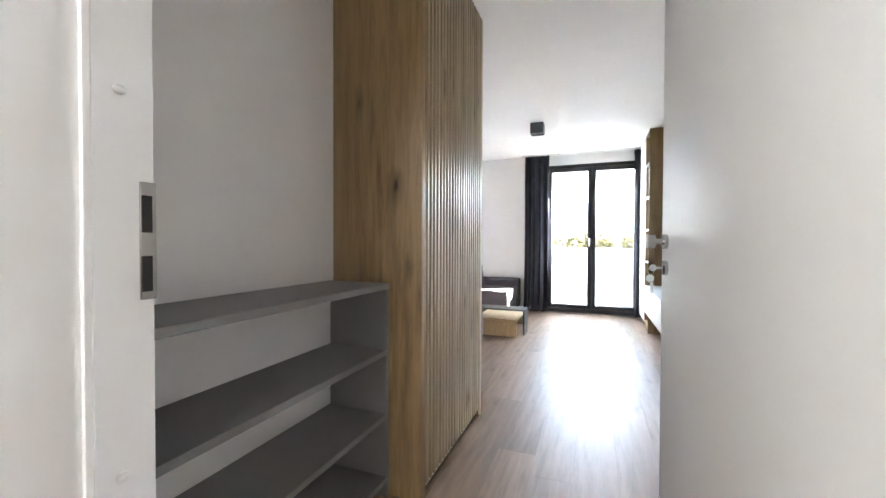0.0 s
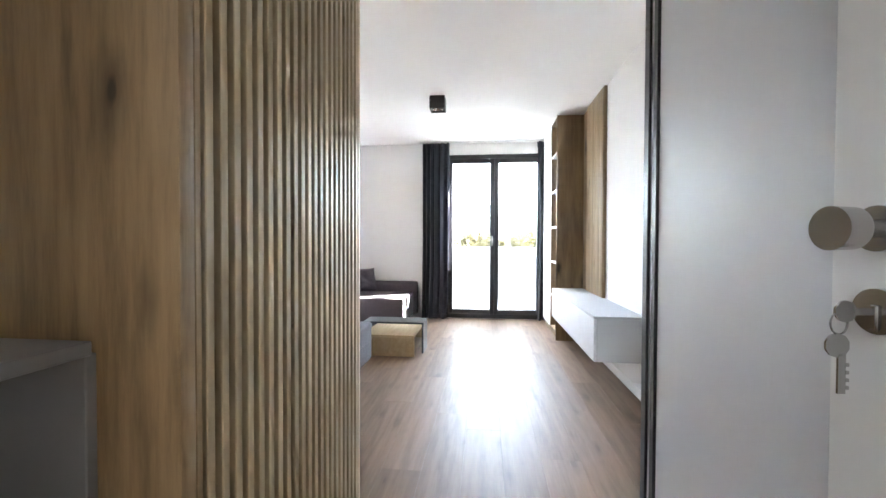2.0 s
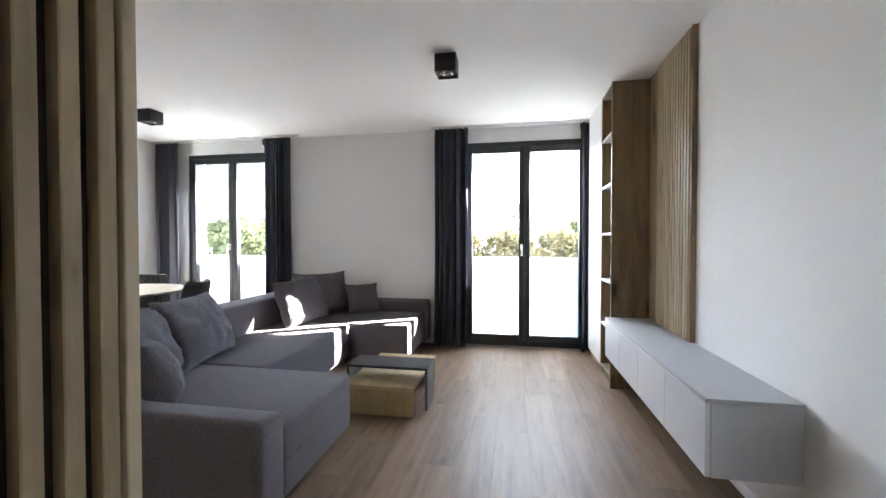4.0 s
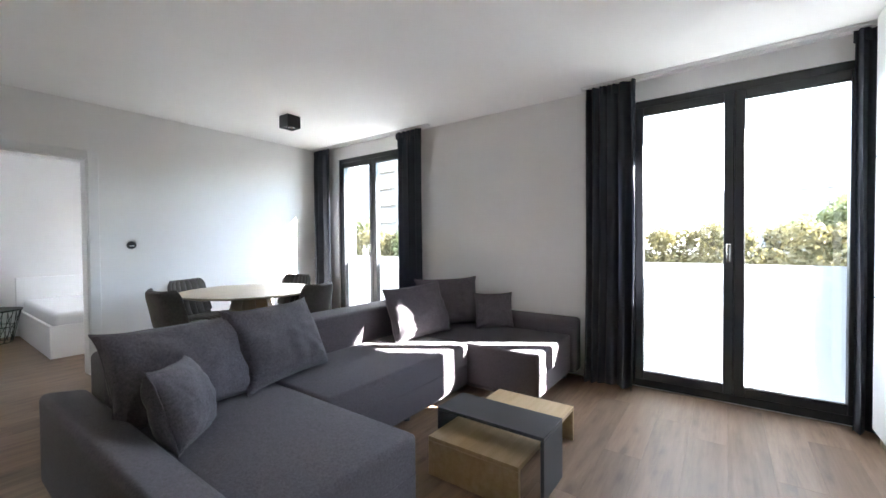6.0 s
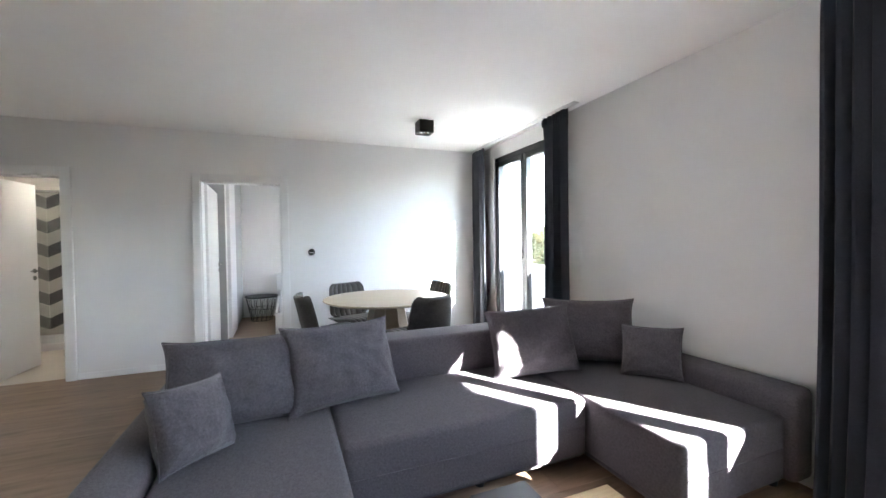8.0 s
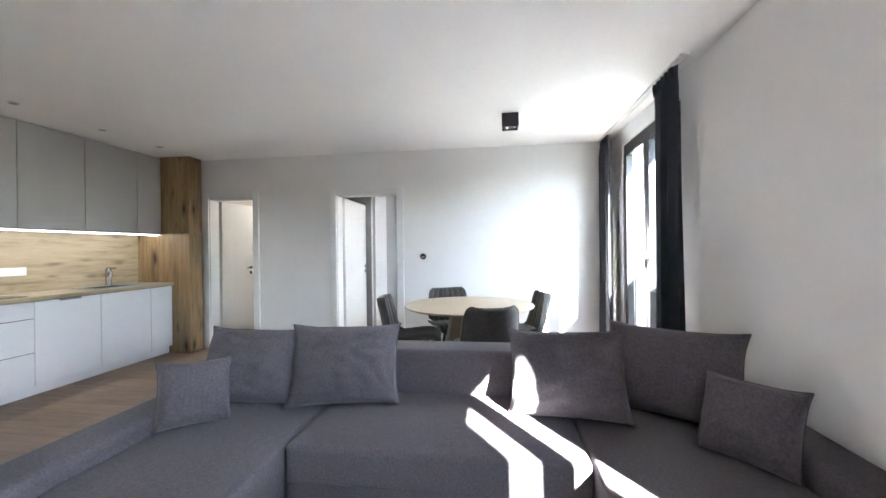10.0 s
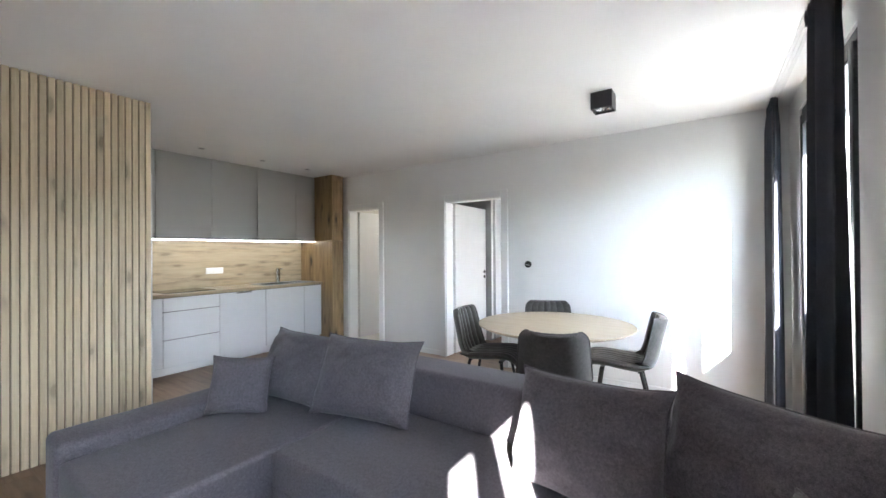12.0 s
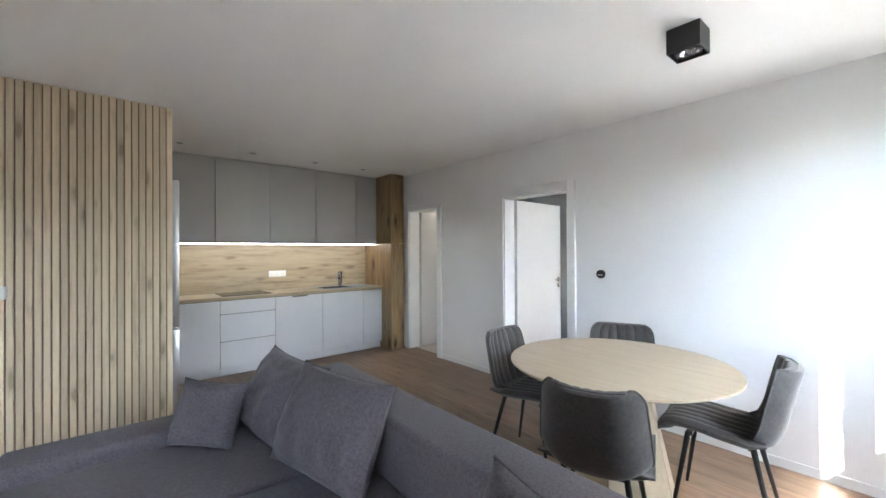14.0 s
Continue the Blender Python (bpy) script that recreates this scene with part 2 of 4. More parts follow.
def emitter(name, color, strength):
    m, nt, b = material(name, color, 0.5)
    b.inputs["Emission Color"].default_value = (*color, 1)
    b.inputs["Emission Strength"].default_value = strength
    return m


LED = emitter("led_strip_glow", (1.0, 0.96, 0.9), 0.75)
# glow of the assumed corridor lamp that brightens the hall
BULB = emitter("corridor_fill_glow", (1.0, 0.98, 0.95), 0.72)
BATH_BULB = emitter("bathroom_fill_glow", (1.0, 0.9, 0.78), 0.45)


# ---- mesh helpers ----
def world_of(ob):
    m = Matrix.Identity(4)
    while ob:
        m = ob.matrix_basis @ m
        ob = ob.parent
    return m


def thing(name, loc, label, category, group="", kind="", turn=0.0):
    """A top-level Empty at the base of a thing."""
    ob = new(name)
    ob.empty_display_size = 0.1
    ob.matrix_basis = pose(*loc, 0, 0, turn)
    return tagged(ob, label, category, group, kind)


def part(name, bm, mat, parent=None, label="", smooth=True, local=False):
    """Links a bmesh, given in world places (or in the parent's own, if local), as one mesh under a thing or a part."""
    me = bpy.data.meshes.new(name)
    if parent is not None and not local:
        bm.transform(world_of(parent).inverted())
    bmesh.ops.recalc_face_normals(bm, faces=bm.faces[:])
    bm.to_mesh(me)
    bm.free()
    me.materials.append(mat)
    if smooth:
        me.shade_smooth()
        me.set_sharp_from_angle(angle=radians(38))
    ob = new(name, me)
    ob.parent = parent
    if label:
        ob["label"] = label
    return ob


def add_box(bm, lo, hi, bevel=0.0, seg=1, m=None):
    lo, hi = Vector(lo), Vector(hi)
    r = bmesh.ops.create_cube(bm, size=1.0)
    vs = r["verts"]
    for v in vs:
        v.co = Vector(((lo[i] + hi[i]) / 2 + v.co[i] * (hi[i] - lo[i])) for i in range(3))
    if bevel > 0:
        es = {e for v in vs for e in v.link_edges}
        rr = bmesh.ops.bevel(bm, geom=list(es), offset=bevel, segments=seg, profile=0.5, affect="EDGES")
        vs = list({v for f in rr["faces"] for v in f.verts} | {v for v in vs if v.is_valid})
    if m is not None:
        bmesh.ops.transform(bm, matrix=m, verts=list(vs))
    return vs


def box(name, lo, hi, mat, parent=None, label="", bevel=0.002, seg=1, m=None, local=False):
    bm = bmesh.new()
    add_box(bm, lo, hi, bevel, seg, m)
    return part(name, bm, mat, parent, label, local=local)


def add_cyl(bm, a, b, r1, r2=None, n=20, caps=True):
    """A tapered round bar from a to b."""
    a, b = Vector(a), Vector(b)
    r2 = r1 if r2 is None else r2
    q = (b - a).to_track_quat("Z", "Y").to_matrix().to_4x4()
    bmesh.ops.create_cone(bm, cap_ends=caps, segments=n, radius1=r1, radius2=r2, depth=(b - a).length, matrix=Matrix.Translation((a + b) / 2) @ q)


def cyl(name, a, b, r1, mat, parent=None, label="", r2=None, n=20, local=False):
    bm = bmesh.new()
    add_cyl(bm, a, b, r1, r2, n)
    return part(name, bm, mat, parent, label, local=local)


def structure(name, boxes, mat, label, category):
    bm = bmesh.new()
    for lo, hi in boxes:
        add_box(bm, lo, hi)
    return tagged(part(name, bm, mat, smooth=False), label, category, "", "structure")


def piece(name, mesh, loc, parent, turn=None):
    ob = new(name, mesh)
    ob.parent = parent
    ob.matrix_basis = Matrix.Translation(loc) @ (turn or Matrix.Identity(4))
    return ob


def mesh_of(name, bm, mat):
    me = bpy.data.meshes.new(name)
    bm.to_mesh(me)
    bm.free()
    me.materials.append(mat)
    return me


# ---- the plan ----
H = 2.48
XW, YN, XE = -4.72, 7.05, 0.97          # living room walls
YS = 1.16                               # kitchen back wall
XH, YH = -1.035, 1.0                     # hall side wall, entrance wall
WIN = {"a": (-0.68, 0.73), "b": (-4.31, -3.0)}
WTOP = 2.32
T = 0.29                                # outer wall thickness
BX, BY = -7.55, 3.0                     # bedroom far wall, partition to the bathroom

# outer wall with two tall windows and an unseen opening added to light the bedroom
a0, a1 = WIN["a"]
b0, b1 = WIN["b"]
structure("wall_north", [
    ((BX - 0.3, YN, -0.2), (-7.2, YN + T, H + 0.3)), ((-7.2, YN, -0.2), (-6.5, YN + T, 0.9)), ((-7.2, YN, 2.0), (-6.5, YN + T, H + 0.3)),
    ((-6.5, YN, -0.2), (b0, YN + T, H + 0.3)), ((b0, YN, WTOP), (b1, YN + T, H + 0.3)), ((b0, YN, -0.2), (b1, YN + T, 0.0)),
    ((b1, YN, -0.2), (a0, YN + T, H + 0.3)), ((a0, YN, WTOP), (a1, YN + T, H + 0.3)), ((a0, YN, -0.2), (a1, YN + T, 0.0)),
    ((a1, YN, -0.2), (XE + 0.25, YN + T, H + 0.3))], WALL, "white painted outer wall with two tall window openings", "wall")
structure("wall_east", [((XE, 2.87, -0.2), (XE + 0.2, YN, H + 0.3))], WALL, "white painted wall behind the media furniture", "wall")
D1, D2 = (1.97, 2.62), (3.74, 4.54)
XW2 = XW - 0.14
DT = 1.97
structure("wall_west", [
    ((XW2, YS, 0), (XW, D1[0], H)), ((XW2, D1[0], DT), (XW, D1[1], H)), ((XW2, D1[1], 0), (XW, D2[0], H)),
    ((XW2, D2[0], DT), (XW, D2[1], H)), ((XW2, D2[1], 0), (XW, YN, H))], WALL, "white painted partition wall with two doorways", "wall")
structure("wall_kitchen", [((XW2, YS - 0.15, 0), (XH, YS, H))], WALL, "white wall behind the fitted kitchen", "wall")
structure("wall_hall_side", [((XH - 0.15, YS, 0), (XH, 2.1, H)), ((XH - 0.15, YH, 0), (XH, YS, H))], WALL, "white painted hall wall above the shoe shelf", "wall")
structure("wall_entrance", [((-2.6, YH - 0.25, 0), (-0.6, YH, H)), ((0.42, YH - 0.25, 0), (1.6, YH, H)), ((-0.6, YH - 0.25, 2.12), (0.42, YH, H))],
          WALL, "white wall round the entrance door", "wall")
structure("wall_hall_east", [((1.05, YH, 0), (1.2, 2.87, H))], WALL, "plain white wall behind the hall wardrobe", "wall")
structure("wall_corridor", [((-2.6, -1.6, 0), (1.6, -1.45, H)), ((-2.75, -1.6, 0), (-2.6, YH, H)), ((1.6, -1.6, 0), (1.75, YH, H))], WALL,
          "white wall of the outer corridor", "wall")
structure("wall_bedroom", [((BX - 0.15, BY, 0), (BX, YN, H)), ((BX, BY - 0.1, 0), (XW2, BY, H))], WALL, "white painted bedroom wall", "wall")
structure("wall_bathroom", [((-7.0, YS - 0.15, 0), (XW2, YS, H)), ((-7.0, YS, 0), (-6.85, BY - 0.1, H))], TILE_WHITE, "cream tiled bathroom wall", "wall")
structure("ceiling", [((-8.2, -1.8, H), (1.8, YN, H + 0.2))], CEIL, "smooth white painted ceiling", "ceiling")

# floor: dark bed with separate boards on it
floor = structure("floor", [((-8.2, -1.8, -0.2), (1.8, YN, -0.012))], SHADOWGAP, "brown oak laminate floor boards", "floor")
structure("floor_bathroom", [((-6.85, YS, -0.012), (XW - 0.09, BY - 0.1, 0.002))], BEIGE, "pale beige bathroom floor tiles", "floor")


# ---- windows ----
def window(name, x0, x1, label):
    w = thing(name, ((x0 + x1) / 2, YN, 0), label, "window", "tall balcony windows", "structure")
    y0, y1, f = YN + 0.012, YN + 0.082, 0.055
    bm = bmesh.new()
    for lo, hi in (((x0, y0, 0), (x0 + f, y1, WTOP)), ((x1 - f, y0, 0), (x1, y1, WTOP)), ((x0 + f, y0, 0), (x1 - f, y1, 0.06)),
                   ((x0 + f, y0, WTOP - 0.055), (x1 - f, y1, WTOP)),
                   (((x0 + x1) / 2 - 0.03, y1 - 0.019, 0.06), ((x0 + x1) / 2 + 0.03, y1, WTOP - 0.055))):
        add_box(bm, lo, hi, 0.004)
    part("window_frame", bm, FRAME, w)
    xm = (x0 + x1) / 2
    for i, (s0, s1) in enumerate(((x0 + f + 0.002, xm - 0.002), (xm + 0.002, x1 - f - 0.002))):
        bm = bmesh.new()
        z0, z1, g, yy = 0.064, WTOP - 0.06, 0.06, y0 - 0.018
        for lo, hi in (((s0, yy, z0), (s0 + g, y1 - 0.02, z1)), ((s1 - g, yy, z0), (s1, y1 - 0.02, z1)),
                       ((s0 + g, yy, z0), (s1 - g, y1 - 0.02, z0 + g)), ((s0 + g, yy, z1 - g), (s1 - g, y1 - 0.02, z1))):
            add_box(bm, lo, hi, 0.005)
        sash = part("sash", bm, FRAME, w)
        p = box("pane", (s0 + g - 0.01, y0 + 0.02, z0 + g - 0.01), (s1 - g + 0.01, y0 + 0.026, z1 - g + 0.01), GLASS, sash, "clear glass pane", 0)
        p.visible_shadow = False
        bm = bmesh.new()
        for lo, hi in (((s0 + g, yy + 0.004, z0 + g), (s1 - g, yy + 0.016, z0 + g + 0.008)), ((s0 + g, yy + 0.004, z1 - g - 0.008), (s1 - g, yy + 0.016, z1 - g))):
            add_box(bm, lo, hi)
        part("glazing_bead", bm, BLACK, sash)
        if i == 0:
            bm = bmesh.new()
            hx = s1 - 0.03
            add_box(bm, (hx - 0.014, yy - 0.012, 1.085), (hx + 0.014, yy, 1.165), 0.006, 3)
            add_cyl(bm, (hx, yy - 0.012, 1.15), (hx, yy - 0.05, 1.15), 0.008, n=12)
            add_box(bm, (hx - 0.011, yy - 0.062, 1.03), (hx + 0.011, yy - 0.046, 1.165), 0.005, 3)
            part("window_handle", bm, CHROME, sash, "silver lever handle")
    bm = bmesh.new()
    add_box(bm, (x0 + 0.001, YN + 0.10, -0.03), (x1 - 0.001, YN + T + 0.04, -0.005), 0.003)
    part("window_sill", bm, FRAME, w)
    for xa, xb in ((x0 + 0.0005, x0 + 0.008), (x1 - 0.008, x1 - 0.0005)):
        box("reveal_lining", (xa, YN + 0.137, 0.0), (xb, YN + T + 0.004, 2.268), REVEAL, w, "grey rendered window reveal", 0.001)
    box("blind_box", (x0 + 0.001, YN + 0.105, 2.27), (x1 - 0.001, YN + T, WTOP - 0.001), REVEAL, w, "grey blind box in the window head", 0.004)
    return w


def balustrade(x0, x1):
    """A milky glass railing in the opening, held by slim side channels."""
    b = thing("glass_balustrade", ((x0 + x1) / 2, YN + 0.12, -0.005), "milky frosted glass railing outside the tall window", "railing", "frosted glass railings")
    box("frosted_pane", (x0 + 0.012, YN + 0.117, 0.0), (x1 - 0.012, YN + 0.125, 1.012), FROST, b, "milky frosted glass", 0)
    for xa, xb in ((x0, x0 + 0.011), (x1 - 0.011, x1)):
        box("side_channel", (xa, YN + 0.108, -0.005), (xb, YN + 0.134, 1.012), FRAME, b, "", 0.002)


window("window_1", a0, a1, "tall anthracite double window above a frosted railing")
window("window_2", b0, b1, "tall anthracite double window beside the dining table")
balustrade(a0, a1)
balustrade(b0, b1)


# ---- door frames and leaves ----
def door_frame(name, y0, y1, label):
    d = thing(name, (XW, (y0 + y1) / 2, 0), label, "door frame", "white door frames", "structure")
    for side, (xa, xb) in enumerate(((XW, XW + 0.028), (XW2 - 0.028, XW2))):
        bm = bmesh.new()
        add_box(bm, (xa, y0 - 0.07, 0), (xb, y0 + 0.008, DT + 0.07), 0.003)
        add_box(bm, (xa, y1 - 0.008, 0), (xb, y1 + 0.07, DT + 0.07), 0.003)
        add_box(bm, (xa, y0 + 0.008, DT - 0.008), (xb, y1 - 0.008, DT + 0.07), 0.003)
        part("architrave", bm, WHITE, d)
    bm = bmesh.new()
    add_box(bm, (XW2 - 0.01, y0, 0), (XW + 0.01, y0 + 0.02, DT), 0.002)
    add_box(bm, (XW2 - 0.01, y1 - 0.02, 0), (XW + 0.01, y1, DT), 0.002)
    add_box(bm, (XW2 - 0.01, y0 + 0.02, DT - 0.02), (XW + 0.01, y1 - 0.02, DT), 0.002)
    part("jamb_lining", bm, WHITE, d)
    return d


def lever(parent, m, side=1):
    """A lever handle with rose and keyhole plate on a leaf whose face is at y = 0 of m, pointing to -x."""
    for s in (1, -1):
        bm = bmesh.new()
        add_cyl(bm, (0, s * 0.02, 0), (0, s * 0.029, 0), 0.025, n=24)
        add_cyl(bm, (0, s * 0.029, 0), (0, s * 0.065, 0), 0.009, n=12)
        add_cyl(bm, (0.004, s * 0.062, 0), (-0.115, s * 0.062, 0), 0.009, n=12)
        bm.transform(m)
        part("door_handle", bm, CHROME, parent, "brushed steel lever")
        bm = bmesh.new()
        add_cyl(bm, (0, s * 0.02, -0.075), (0, s * 0.027, -0.075), 0.025, n=24)
        bm.transform(m)
        part("key_rose", bm, CHROME, parent)


def leaf(name, hinge, end, z1, label, mat=WHITE, width=0.0, thick=0.04):
    hx, hy = hinge
    ang = math.atan2(end[1] - hy, end[0] - hx)
    L = width or math.hypot(end[0] - hx, end[1] - hy)
    m = Matrix.Translation((hx, hy, 0)) @ Matrix.Rotation(ang, 4, "Z")
    d = new(name)
    d.matrix_basis = m
    tagged(d, label, "door", "", "structure")
    box("leaf_panel", (0, -thick / 2, 0.008), (L, thick / 2, z1), mat, d, "", 0.003, 2, local=False, m=m)
    return d, m, L


door_frame("door_frame_bedroom", *D2, "white door frame of the open bedroom door")
door_frame("door_frame_bathroom", *D1, "white door frame of the bathroom")
d, m, L = leaf("door_bedroom", (XW2 - 0.03, D2[0] + 0.025), (-5.78, 3.735), 1.95, "open white bedroom door with steel lever handle")
lever(d, m @ Matrix.Translation((L - 0.06, 0, 1.03)))
d, m, L = leaf("door_bathroom", (XW2 - 0.03, D1[0] + 0.03), (-5.49, 2.06), 1.95, "white bathroom door standing open with steel lever", WARMWHITE)
lever(d, m @ Matrix.Translation((L - 0.06, 0, 1.03)))

# ---- entrance door, opened into the hall ----
d, m, L = leaf("door_entrance", (0.375, 1.02), (0.283, 1.948), 2.06, "open satin grey-white entrance door with knob and keys", WARMWHITE, 0, 0.05)
yf = 0.025


def entrance_fittings():
    k = m @ Matrix.Translation((L - 0.05, yf, 1.092)) @ Matrix.Scale(0.78, 4) @ Matrix.Translation((0, 0, -1.10))
    low = m @ Matrix.Translation((L - 0.05, yf, 1.016)) @ Matrix.Scale(0.78, 4) @ Matrix.Translation((0, 0, -1.022))
    bm = bmesh.new()
    add_cyl(bm, (0, 0, 1.10), (0, 0.012, 1.10), 0.027, n=32)
    add_cyl(bm, (0, 0.012, 1.10), (0, 0.04, 1.10), 0.011, n=20)
    add_cyl(bm, (0, 0.04, 1.10), (0, 0.066, 1.10), 0.025, 0.026, n=32)
    bm.transform(k)
    part("door_knob", bm, CHROME, d, "round brushed steel knob")
    bm = bmesh.new()
    add_cyl(bm, (0, 0, 1.022), (0, 0.01, 1.022), 0.027, n=32)
    add_box(bm, (-0.005, 0.01, 1.0), (0.005, 0.014, 1.03), 0.002)
    bm.transform(low)
    lock = part("lock_rose", bm, CHROME, d, "round steel lock plate")
    bm = bmesh.new()
    add_box(bm, (-0.002, 0.012, 1.018), (0.002, 0.034, 1.026))
    add_cyl(bm, (-0.0015, 0.045, 1.022), (0.0015, 0.045, 1.022), 0.013, n=10)
    bm.transform(low)
    part("key", bm, CHROME, lock, "key in the lock")
    bm = bmesh.new()
    prev = None
    for i in range(19):
        a = i / 18 * 2 * math.pi
        p = Vector((0.0, 0.052 + 0.010 * math.cos(a), 1.008 + 0.013 * math.sin(a)))
        if prev is not None:
            add_cyl(bm, prev, p, 0.0011, n=6, caps=False)
        prev = p
    bm.transform(low)
    part("key_ring", bm, CHROME, lock)
    bm = bmesh.new()
    add_cyl(bm, (-0.0012, 0.054, 0.982), (0.0012, 0.054, 0.982), 0.0145, n=10)
    add_box(bm, (-0.0012, 0.044, 0.925), (0.0012, 0.053, 0.972), 0.0)
    for i in range(4):
        add_box(bm, (-0.0012, 0.040, 0.93 + i * 0.009), (0.0012, 0.0445, 0.934 + i * 0.009), 0.0)
    bm.transform(low)
    part("hanging_key", bm, CHROME, lock, "second key hanging from the ring")


entrance_fittings()
E_L = -0.54      # lock-side jamb
ef = thing("door_frame_entrance", ((E_L + 0.36) / 2, YH, 0), "white rebated steel frame of the entrance door", "door frame", "", "structure")
bm = bmesh.new()
add_box(bm, (E_L - 0.05, YH - 0.30, 0), (E_L, YH - 0.083, 2.12), 0.004, 2)
add_box(bm, (E_L - 0.05, YH - 0.083, 0), (E_L - 0.016, YH + 0.012, 2.12), 0.004, 2)
add_box(bm, (E_L - 0.12, YH, 0), (E_L - 0.05, YH + 0.012, 2.19), 0.003)
part("lock_jamb", bm, WHITE, ef)
bm = bmesh.new()
add_box(bm, (0.39, YH - 0.30, 0), (0.43, YH + 0.012, 2.12), 0.004, 2)
add_box(bm, (E_L, YH - 0.30, 2.08), (0.39, YH + 0.012, 2.12), 0.004, 2)
part("hinge_jamb", bm, WHITE, ef)
bm = bmesh.new()
add_box(bm, (E_L, YH - 0.09, 0), (E_L + 0.006, YH - 0.078, 2.08), 0.002)
part("door_seal", bm, WARMWHITE, ef, "pale rubber seal")
for z in (0.75, 1.30):
    bm = bmesh.new()
    bmesh.ops.create_uvsphere(bm, u_segments=16, v_segments=8, radius=0.009, matrix=Matrix.Translation((E_L - 0.015, YH - 0.035, z)) @ Matrix.Diagonal((0.5, 1, 0.8, 1)))
    part("buffer_stud", bm, PLASTIC, ef)
bm = bmesh.new()
for lo, hi in (((E_L - 0.017, YH - 0.010, 1.0), (E_L - 0.013, YH + 0.0125, 1.175)),):
    add_box(bm, lo, hi, 0.001)
strike = part("strike_plate", bm, CHROME, ef, "polished steel strike plate")
for z0, z1 in ((1.012, 1.065), (1.1, 1.155)):
    # flat dark plates stand for the shade inside the slots
    box("latch_slot", (E_L - 0.0132, YH - 0.008, z0), (E_L - 0.0118, YH + 0.006, z1), SHADOWGAP, strike, "", 0)

# ---- skirting ----
def skirting(name, boxes):
    bm = bmesh.new()
    for lo, hi in boxes:
        add_box(bm, lo, hi, 0.002)
    return tagged(part(name, bm, WHITE), "low white skirting board along the wall", "skirting", "", "structure")


SK = 0.012
skirting("baseboard_west", [((XW, D1[1] + 0.072, 0), (XW + SK, D2[0] - 0.072, 0.06)), ((XW, D2[1] + 0.072, 0), (XW + SK, YN, 0.06))])
skirting("baseboard_north", [((b1 + 0.01, YN - SK, 0), (a0 - 0.01, YN, 0.06)), ((XW + SK, YN - SK, 0), (b0 - 0.01, YN, 0.06))])
skirting("baseboard_east", [((XE - SK, 2.9, 0), (XE, 5.88, 0.06))])
skirting("baseboard_bedroom", [((BX, 3.85, 0), (BX + SK, YN, 0.06))])


# ---- slatted oak cladding ----
def slat_mesh(w, d, h, mat=None):
    bm = bmesh.new()
    add_box(bm, (-w / 2, -d, 0), (w / 2, 0, h), 0.0015, 1)
    return mesh_of("slat", bm, mat or SLAT)


def slatted(name, start, step, count, depth, z0, z1, back, turn, label, ratio=0.74, board=None, mat=None):
    """Upright slats, one by one, on an oak backing coloured for the gaps' shade."""
    t = thing(name, start, label, "slat panel", "slatted oak panels")
    lo, hi = back
    box("backing_board", lo, hi, board or SLAT, t, "", 0.001)
    me = slat_mesh(abs(Vector(step).length) * ratio, depth, z1 - z0, mat)
    for i in range(count):
        p = Vector(start) + Vector(step) * i
        piece("slat", me, Vector((p.x, p.y, z0)) - Vector(start), t, turn)
    return t


# hall backing: near-black brown puts the groove shade into the colour
OAK_BACK = wood("groove_shade_backing", (0.07, 0.045, 0.025), (0.05, 0.032, 0.018), (0.03, 0.018, 0.01), "z", 0.0)
# living panel backing: darker oak carries the shade between the slats
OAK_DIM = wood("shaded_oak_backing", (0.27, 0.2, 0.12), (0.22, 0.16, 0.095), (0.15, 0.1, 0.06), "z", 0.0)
# block between hall and kitchen: cladding facing the living room and facing the hall
structure("wall_block", [((-1.79, 2.88, 0.0), (-0.64, 2.975, H)), ((-0.7, 2.12, 0.0), (-0.625, 2.88, H)), ((-1.06, 2.12, 0.0), (-0.7, 2.2, H))],
          WALL, "white partition behind the slatted oak cladding", "wall")
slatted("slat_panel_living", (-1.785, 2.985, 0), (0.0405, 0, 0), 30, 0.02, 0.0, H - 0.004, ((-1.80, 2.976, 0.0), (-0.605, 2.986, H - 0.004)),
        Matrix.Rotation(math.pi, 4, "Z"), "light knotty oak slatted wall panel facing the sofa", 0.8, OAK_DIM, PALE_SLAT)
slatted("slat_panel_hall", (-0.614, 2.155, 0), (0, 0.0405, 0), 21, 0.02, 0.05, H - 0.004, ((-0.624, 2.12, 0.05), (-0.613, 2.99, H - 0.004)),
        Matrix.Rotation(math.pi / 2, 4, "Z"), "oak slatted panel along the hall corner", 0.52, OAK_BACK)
oak = thing("oak_end_panel", (-0.85, 2.10, 0), "knotty oak panel beside the shoe shelf", "wall panel")
box("board", (XH, 2.085, 0), (-0.595, 2.119, H - 0.004), OAK_Z, oak, "", 0.003, 2)
box("edge_board", (-0.625, 2.119, 0), (-0.595, 2.135, H - 0.004), OAK_Z, oak, "", 0.002)

# ---- hall: shoe shelf and wardrobe ----
sh = thing("shoe_shelf", (-0.9, 1.6, 0), "open stone-grey shoe shelf against the hall wall", "shelf")
for z in (0.08, 0.35, 0.622, 0.905):
    box("shelf_board", (XH, 1.03, z - 0.012), (-0.745 + (0.015 if z > 0.9 else 0), 2.062, z + 0.012), SHOEGREY, sh, "", 0.002)
box("side_panel", (XH, 2.063, 0), (-0.745, 2.083, 0.892), SHOEGREY, sh, "", 0.002)
box("side_panel", (XH, 1.008, 0), (-0.745, 1.028, 0.892), SHOEGREY, sh, "", 0.002)
